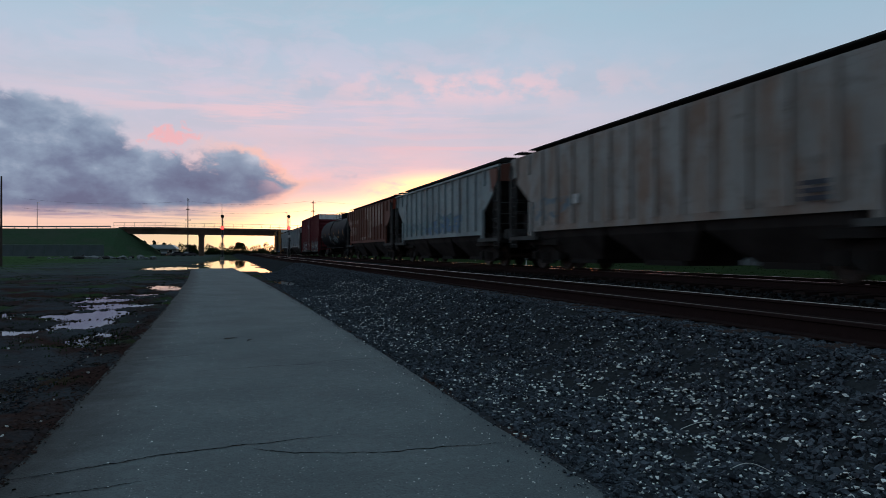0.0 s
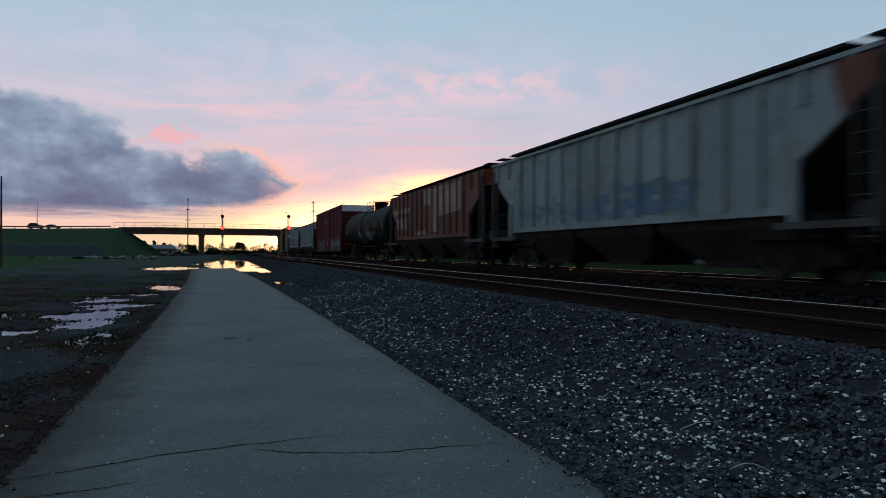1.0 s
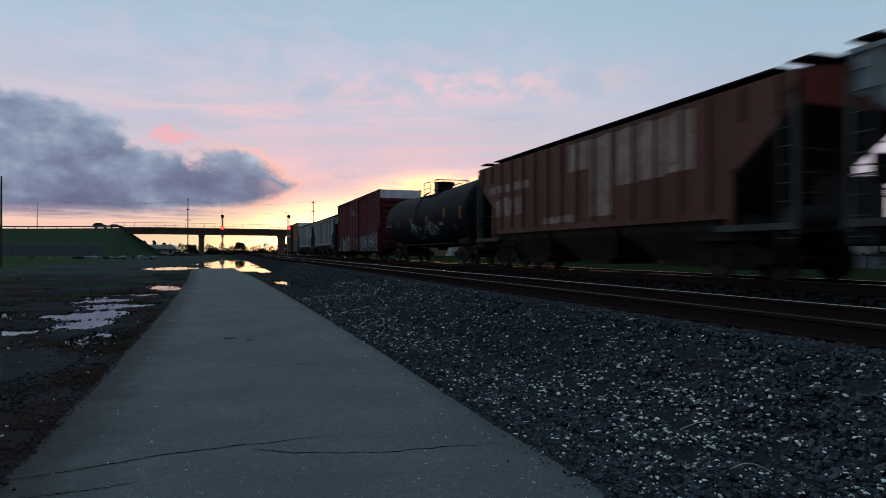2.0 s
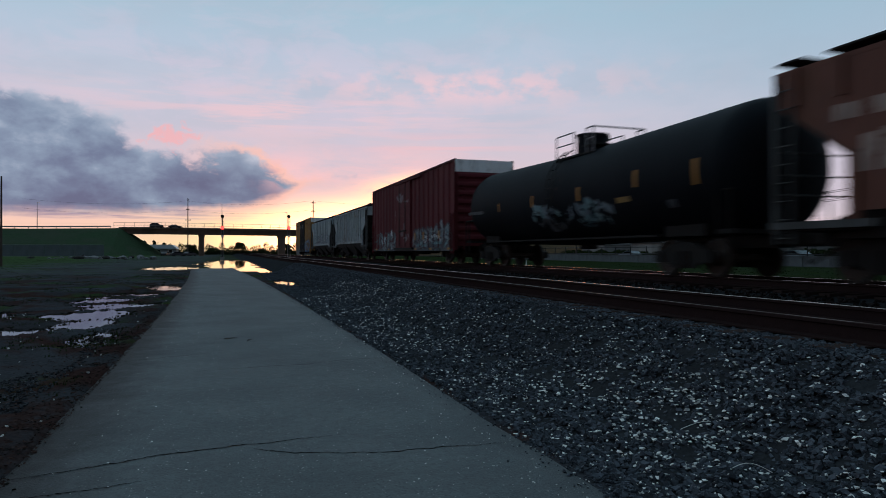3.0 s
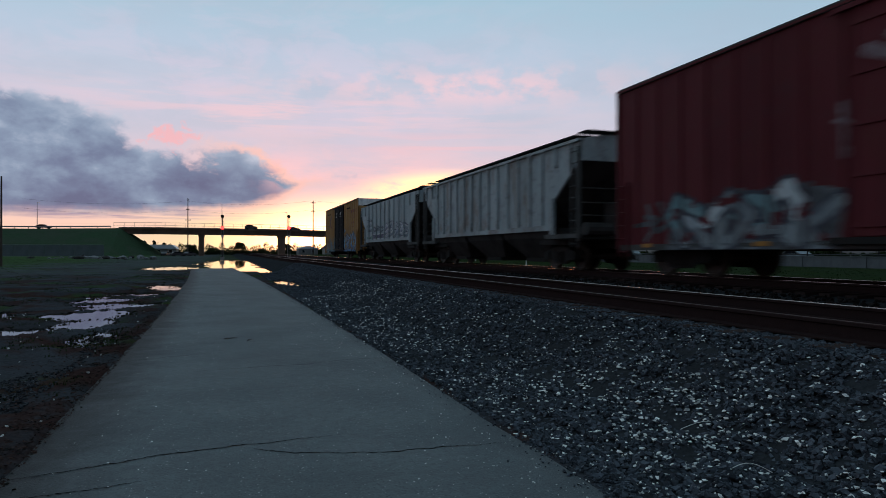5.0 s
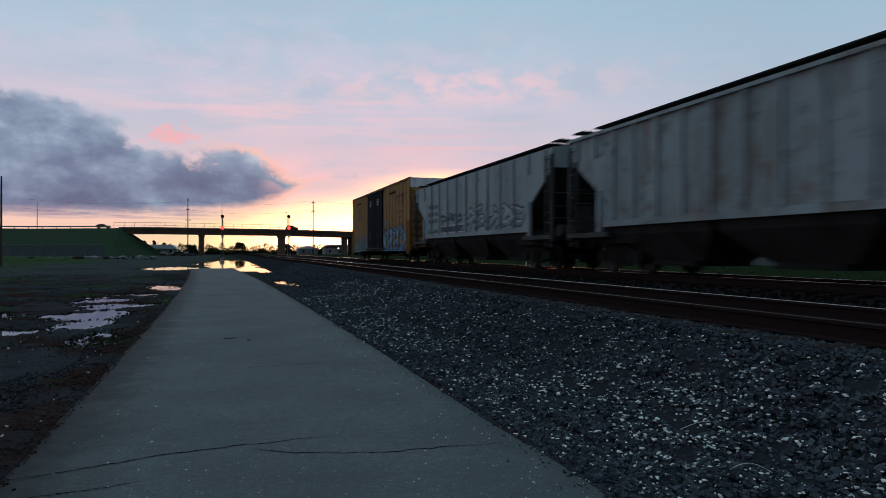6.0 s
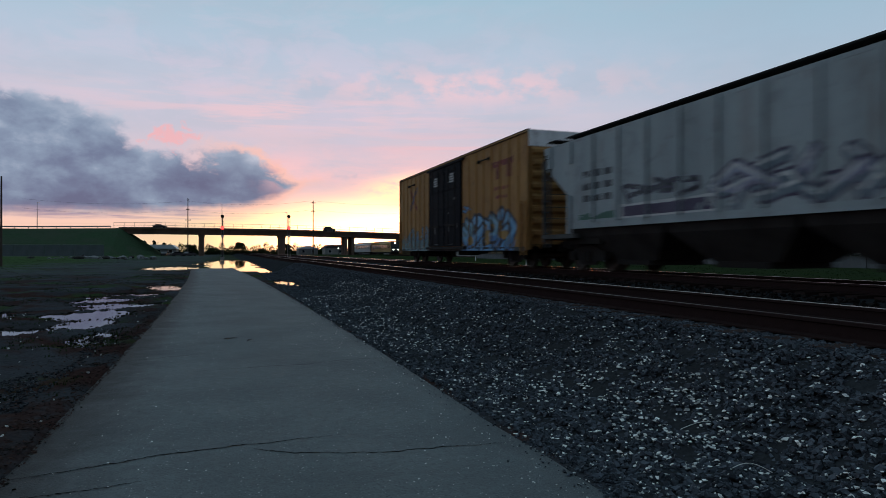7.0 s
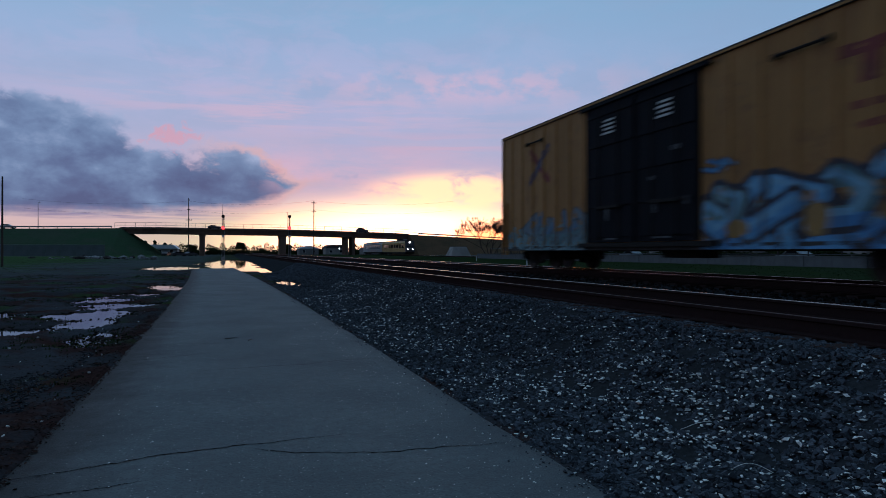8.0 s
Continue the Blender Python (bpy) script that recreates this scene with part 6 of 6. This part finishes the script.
house(84, 300, 24, 12, 3.4, "low dark building beyond the overpass", HOUSE, SHINGLE, 0, 1.8)
for k, (x, y) in enumerate(((-14, 215), (-11, 222), (-18, 220))):
    road_car(x, y, -0.02, 20 + 30 * k, "dark parked car near the overpass")

# rubble on the field, and an added fence standing in for a hazy band
def rubble():
    rnd = random.Random(3)
    for k in range(48):
        x, y = -22 + rnd.gauss(0, 5), 135 + rnd.uniform(-9, 9)
        s = rnd.uniform(0.25, 0.95)
        b = bmesh.new()
        bmesh.ops.create_icosphere(b, subdivisions=1, radius=s)
        for v in b.verts:
            v.co *= rnd.uniform(0.7, 1.25)
            v.co.z *= 0.6
        o = part("rubble_lump", b, RUBBLE if k % 3 else STEEL_DARK, loc=(x, y, 0.1 + s * 0.2))
        tagged(o, "broken lump of concrete and earth on the field", "rubble", "rubble lumps")


def haze_fence():
    f = thing("fence", "added panel fence standing in for a pale hazy band along the field", "fence", (0, 0, 0))
    post = mesh_of("post", bar(B(), (0, 0, 0), (0, 0, 3.1), 0.05, 6), HAZE_SCREEN)
    panel = mesh_of("screen", bx(B(), 0.06, 3.14, 0.05, 0.08, 0.25, 2.95), HAZE_SCREEN)
    for k in range(43):
        x = -163 + k * 3.2
        part("post", post, HAZE_SCREEN, f, loc=(x, 178, 0.1))
        if k < 42:
            part("screen", panel, HAZE_SCREEN, f, loc=(x, 178, 0.1 + 0.08 * noise.noise((k * 0.7, 0, 0))))
    for z in (0.35, 3.1):
        part("wire", bar(B(), (-163, 178, z), (-28.6, 178, z), 0.03), GALV, f)


RUBBLE = material("dusty_rubble", (0.20, 0.20, 0.20), 0.9, 0, (0.05, 0.05, 0.05), 2.0, 0.9)
# Bluish panel colour imitates the pale haze below the bank.
HAZE_SCREEN = material("haze_band_screen", (0.105, 0.130, 0.135), 0.9, 0, (0.075, 0.10, 0.095), 0.3, 0.7)
rubble()
haze_fence()


def grass():
    rnd = random.Random(12)
    b_v, b_f = [], []

    def tuft(x, y, n, h, z):
        for _ in range(n):
            a, lean = rnd.uniform(0, 6.28), rnd.uniform(0.2, 0.9)
            px, py = x + rnd.uniform(-0.06, 0.06), y + rnd.uniform(-0.06, 0.06)
            hh = h * rnd.uniform(0.5, 1.2)
            w = 0.006 + hh * 0.05
            dx, dy = math.cos(a), math.sin(a)
            i = len(b_v)
            b_v.extend([(px - dy * w, py + dx * w, z), (px + dy * w, py - dx * w, z), (px + dx * hh * lean, py + dy * hh * lean, z + hh)])
            b_f.append((i, i + 1, i + 2))

    for _ in range(9000):
        x, y = -1.45 - rnd.random() ** 1.3 * 9, 4 + rnd.random() ** 1.2 * 40
        x += bend(y)
        if noise.noise((x * 0.45, y * 0.3, 4.0)) + rnd.uniform(-0.15, 0.15) > 0.02:
            z = ground_z(x, y)
            tuft(x, y, 5, 0.04 if z > -0.05 else 0.055, z)
    for _ in range(5000):
        x, y = -12 - rnd.random() * 40, 35 + rnd.random() * 90
        tuft(x, y, 6, 0.05, ground_z(x, y))
    for _ in range(9000):
        x, y = 16 + rnd.random() * 31, 2 + rnd.random() ** 1.3 * 150
        tuft(x, y, 7, 0.07, ground_z(x, y))
    me = bpy.data.meshes.new("grass")
    me.from_pydata(b_v, [], b_f)
    me.materials.append(GRASS)
    tagged(new("grass", me), "short dark green grass and weeds", "grass", kind="stuff")


grass()


def fallen_leaves():
    rnd = random.Random(30)
    vs, fs = [], []
    for _ in range(6500):
        y = 3.2 + rnd.random() ** 1.3 * 14
        x = -1.3 + bend(y) + 0.06 - abs(rnd.gauss(0, 0.42))
        z = max(ground_z(x, y), 0.0 if x > -1.33 + bend(y) else -1) + 0.006
        a, s = rnd.uniform(0, 6.28), rnd.uniform(0.008, 0.022)
        i = len(vs)
        for k, r in ((0, 1.0), (1.6, 0.55), (3.1, 1.0), (4.7, 0.5)):
            vs.append((x + s * r * math.cos(a + k), y + s * r * math.sin(a + k), z + rnd.uniform(0, 0.012)))
        fs.append((i, i + 1, i + 2, i + 3))
    me = bpy.data.meshes.new("fallen_leaves")
    me.from_pydata(vs, [], fs)
    me.materials.append(FALLEN)
    tagged(new("fallen_leaves", me), "dead brown leaves along the edge of the path", "leaves", kind="stuff")
    for k, (x, y, ang) in enumerate(((0.06, 10.9, 0.2), (-1.62, 10.2, 0.5), (0.35, 10.6, 1.2))):
        t = thing("twig", "short dry twig lying on the ground", "twig", (x, y, 0.02), "fallen twigs")
        b = bar(B(), (-0.09, 0, 0), (0.05, 0.02, 0.004), 0.007, 5, 0.006)
        bar(b, (0.05, 0.02, 0.004), (0.12, 0.0, 0.0), 0.006, 5, 0.003)
        part("stick", b, BARK, t)
        part("side_shoot", bar(B(), (0.02, 0.015, 0.003), (0.06, 0.06, 0.01), 0.004, 4, 0.002), BARK, t)
        t.rotation_euler = (0, 0, ang)


fallen_leaves()
for x, y, a, n in ((3.36, 3.95, 0.4, 0.36), (3.05, 3.2, 1.2, 0.2)):
    t = thing("dry_stalk", "thin pale dry stalk curled on the gravel", "stalk", (x, y, ground_z(x, y) + 0.03), "dry stalks")
    part("stem", tube(B(), [(n * (k / 8 - 0.5), 0.5 * n * (k / 8) ** 2, 0.05 * math.sin(k * 0.39)) for k in range(9)], 0.002), PALE_STONE, t)
    t.rotation_euler = (0, 0, -a)

# ---- beyond the tracks ----
KERB = material("dull_barrier_concrete", (0.12, 0.124, 0.128), 0.9, 0, (0.08, 0.083, 0.086), 0.8, 0.8, (1, 1, 0.5))


def barrier():
    o = thing("barrier", "long low pale concrete wall beyond the tracks", "barrier", (48, 0, 0.05))
    seg = mesh_of("barrier_block", prism(B(), [(-0.16, 0), (0.16, 0), (0.13, 0.9), (0.17, 0.9), (0.17, 0.98), (-0.17, 0.98), (-0.17, 0.9), (-0.13, 0.9)], "y", 0.02, 5.95), KERB)
    for k in range(22):
        part("barrier_block", seg, KERB, o, loc=(0, -10 + k * 6.0, 0))
    b = B()
    vs = [b.verts.new(p) for p in ((71.0, -60, 0.215), (79.0, -60, 0.215), (79.0, 240, 0.215), (71.0, 240, 0.215))]
    b.faces.new(vs)
    tagged(part("road", b, ASPHALT), "grey asphalt road beyond the tracks", "road", kind="structure")


def pipe_fence():
    o = thing("pipe_fence", "dark steel pipe fence behind the low wall", "fence", (50, 0, 0.1))
    post = mesh_of("post", bar(B(), (0, 0, 0), (0, 0, 2.0), 0.06, 8), BLACK_PAINT)
    for k in range(34):
        part("post", post, BLACK_PAINT, o, loc=(0, 8 + k * 3.4, 0))
    for z in (1.05, 1.9):
        part("rail", bar(B(), (0, 8, z), (0, 120.2, z), 0.05, 8), BLACK_PAINT, o)


pipe_fence()
barrier()
FAR_Z = 0.34
track("far_track", FAR_TRACK, -40, 400, "distant parallel railway track", FAR_Z)
for k, (x, y, w, d, h) in enumerate(((96, 18, 10, 16, 3.2), (98, 44, 11, 18, 3.4), (95, 70, 10, 15, 3.0), (99, 98, 11, 18, 3.6), (104, 130, 12, 20, 3.4), (110, 165, 12, 18, 3.4))):
    pale = k % 2 == 0
    house(x, y, w, d, h, "low pale house beside the far road" if pale else "low dark house beside the far road", CONCRETE if pale else HOUSE, turn=90, ridge=1.8)
shrub_row([(86, -10), (87, 60), (88, 120), (96, 175)], 2.0, 9, "dark garden shrubs along the far road")
tree(61.8, 149, 12.6, 4.4, 15, "wide bare tree with sunset-tinted twigs", TWIG_GLOW, 900, 0.1, bare=True, stems=4)
tree(67.0, 146, 11.6, 4.4, 16, "wide bare tree with sunset-tinted twigs", TWIG_GLOW, 700, 0.1, bare=True, stems=3)
tree(82, 40, 9.0, 4.0, 17, "bare tree with thin twigs", TWIG_GLOW, 300, 0.07, bare=True, stems=2)
tree(84, 90, 8.0, 4.0, 18, "bare tree with thin twigs", TWIG_GLOW, 300, 0.07, bare=True, stems=2)
for x, y, turn in ((66, 62, 88), (66, 96, 92), (67, 34, 90)):
    road_car(x, y, 0.12, turn, "pale parked car beyond the fence", G_SILVER)
for y in (20, 60, 100, 140):
    utility_pole(81, y, 11.0, ((10.4, 1.2), (9.2, 1.0)), "dark wooden utility pole beside the far road", 90)


def wires():
    o = thing("power_wires", "thin black wires strung between the far poles", "wires", (0, 0, 0))
    for z in (10.5, 9.3):
        for s in (-1, 1):
            pts = []
            for y0 in (-20, 20, 60, 100):
                pts += [(81, y0 + 40 * k / 8, z - 0.1 + s * 0.12 - 0.7 * (1 - (k / 4 - 1) ** 2)) for k in range(8)]
            part("wire", tube(B(), pts + [(81, 140, z - 0.1 + s * 0.12)], 0.03), BLACK_PAINT, o)


wires()


def crossing_wires():
    o = thing("power_wires", "thin wires strung between the tall utility poles", "wires", (0, 0, 0))
    posts = [(-60.0, 232.0), (-11.8, 226.0), (26.6, 212.0), (70.0, 200.0)]
    for z in (17.9, 15.0):
        pts = []
        for (xa, ya), (xb, yb) in zip(posts, posts[1:]):
            pts += [(xa + (xb - xa) * k / 8, ya + (yb - ya) * k / 8, z - 1.3 * (1 - (k / 4 - 1) ** 2)) for k in range(8)]
        part("wire", tube(B(), pts + [(*posts[-1], z)], 0.016), BLACK_PAINT, o)


crossing_wires()
shelter = thing("tarpaulin_shelter", "grey tarpaulin shelter with sloping sides beside the far road", "shelter", (61.0, 170, 0.1))
b = B()
low, high = [[b.verts.new(p) for p in ((-w, -d, z), (w, -d, z), (w, d, z), (-w, d, z))] for w, d, z in ((3.0, 2.4, 0.0), (1.9, 1.5, 2.7))]
for k in range(4):
    b.faces.new((low[k], low[(k + 1) % 4], high[(k + 1) % 4], high[k]))
b.faces.new(high)
part("cover", b, CONCRETE, shelter)
part("ridge_pole", bar(B(), (-2.1, 0, 2.74), (2.1, 0, 2.74), 0.05, 6), POLE_WOOD, shelter)
for k in (-1, 1):
    part("guy_rope", bar(B(), (k * 1.9, -1.5, 2.7), (k * 4.2, -2.6, 0.0), 0.02, 5), BLACK_PAINT, shelter)
for k, (x, y) in enumerate(((33.6, 86.0), (22.2, 46.0))):
    m = thing("marker_post", "short white trackside marker post", "post", (x, y, 0.1), "marker posts")
    part("post", bx(B(), -0.035, 0.035, -0.035, 0.035, 0, 0.6), WHITE_PAINT, m)
    part("cap", bx(B(), -0.045, 0.045, -0.045, 0.045, 0.6, 0.64), GALV, m)


# ---- approaching train on the far line ----
def rail_unit(name, paint, label, length, cab):
    u = thing(name, label, "train car", (FAR_TRACK, 400, FAR_Z), "approaching train")
    W = 1.5
    b = prism(B(), [(-W, 1.0), (W, 1.0), (W, 4.0), (W - 0.35, 4.5), (-W + 0.35, 4.5), (-W, 4.0)], "y", 1.2 if cab else 0.3, length - 0.3)
    part("body", b, paint, u)
    part("roof_unit", bx(B(), -0.8, 0.8, 3.0, length - 3.0, 4.5, 4.75), STEEL_DARK, u)
    for k in range(8):
        yy = 2.6 + (length - 5.0) * k / 8
        part("window", bx(B(), -W - 0.02, W + 0.02, yy, yy + (length - 5.0) / 8 - 0.9, 2.3, 3.5), GLASS, u)
    part("skirt", bx(B(), -W + 0.1, W - 0.1, 1.0, length - 1.0, 0.5, 1.0), STEEL_DARK, u)
    if cab:
        b = prism(B(), [(0.0, 1.0), (0.0, 2.0), (0.5, 2.4), (0.9, 4.5), (1.3, 4.5), (1.3, 1.0)], "x", -W + 0.05, W - 0.05)
        part("cab", b, CAR_PAINT, u, "dark cab front")
        part("windscreen", prism(B(), [(0.5, 2.5), (0.78, 3.6), (0.8, 3.6), (0.52, 2.5)], "x", -1.2, 1.2), GLASS, u)
        for x, z, r, yy in ((0.0, 4.15, 0.26, 0.55), (-0.8, 1.85, 0.2, -0.06), (0.8, 1.85, 0.2, -0.06)):
            part("headlight", bar(B(), (x, yy, z), (x, yy + 0.2, z), r, 16), LAMP_WHITE, u, "lit white headlight")
    for yy in (3.0, length - 3.0):
        bogie = part("bogie", TRUCK_MESH, STEEL_DARK, u, loc=(0, yy, 0))
        for d in (-0.89, 0.89):
            WHEELS.append((part("wheelset", WHEEL_MESH, WHEEL, bogie, loc=(0, d, WHEEL_R)), d, 18.0))
    return u


COACH_WHITE = material("clean_white_coach_paint", (0.38, 0.39, 0.40), 0.5, 0, (0.29, 0.30, 0.31), 0.6, 0.6)
COACH_GOLD = material("gold_coach_paint", (0.36, 0.24, 0.08), 0.5, 0, (0.28, 0.18, 0.06), 0.6, 0.6)
LEAD = rail_unit("cab_car", COACH_GOLD, "yellow rail car with dark cab and lit headlights", 33.0, True)
COACH = rail_unit("coach", COACH_WHITE, "white rail coach with dark windows", 34.0, False)
BRIDGE_CARS = [
    (road_car(0, 0, 0, 0, "tall dark car driving over the overpass", tall=1.3), ((0, -80.2), (0.8, -63.8), (1.6, -47.6), (2.8, -26.4), (3.5, -14.4), (4.2, -3.2), (5.8, 20.3), (7.0, 36.9), (8.0, 49.2))),
    (road_car(0, 0, 0, 0, "low dark car driving over the overpass", tall=0.95), ((0, -73.6), (2.8, -20.7), (3.5, -7.7), (4.2, 5.7), (5.8, 42.0), (7.0, 78.0), (8.0, 110.0))),
    (road_car(0, 0, 0, 0, "dark car driving over the overpass"), ((0, -146.0), (7.0, -22.0), (8.0, -4.3))),
    (road_car(0, 0, 0, 0, "pale car driving towards the overpass", WHITE_PAINT), ((0, -212.0), (8.0, -68.0))),
]


def motions():
    ticks = [k * 0.5 for k in range(17)]
    for car, y in CARS:
        walk(car, [(t, pose(TRAIN_TRACK, y - SPEED * t, RAIL_Z)) for t in ticks])
    for w, d, v in WHEELS:
        turn = math.degrees(v / WHEEL_R)
        walk(w, [(k / 30, pose(0, d, WHEEL_R, turn * k / 30)) for k in range(241)])
    for t0, unit in ((0.0, LEAD), (33.4, COACH)):
        walk(unit, [(t, pose(FAR_TRACK, 198 + t0 + 18.0 * (8.0 - t), FAR_Z)) for t in ticks])
    for car, xs in BRIDGE_CARS:
        rows = []
        for t in ticks:
            x = lerp_profile(t, xs)
            rows.append((t, pose(x, BRIDGE_Y + 3.2, deck_z(x) + 0.01)))
        walk(car, rows)


motions()
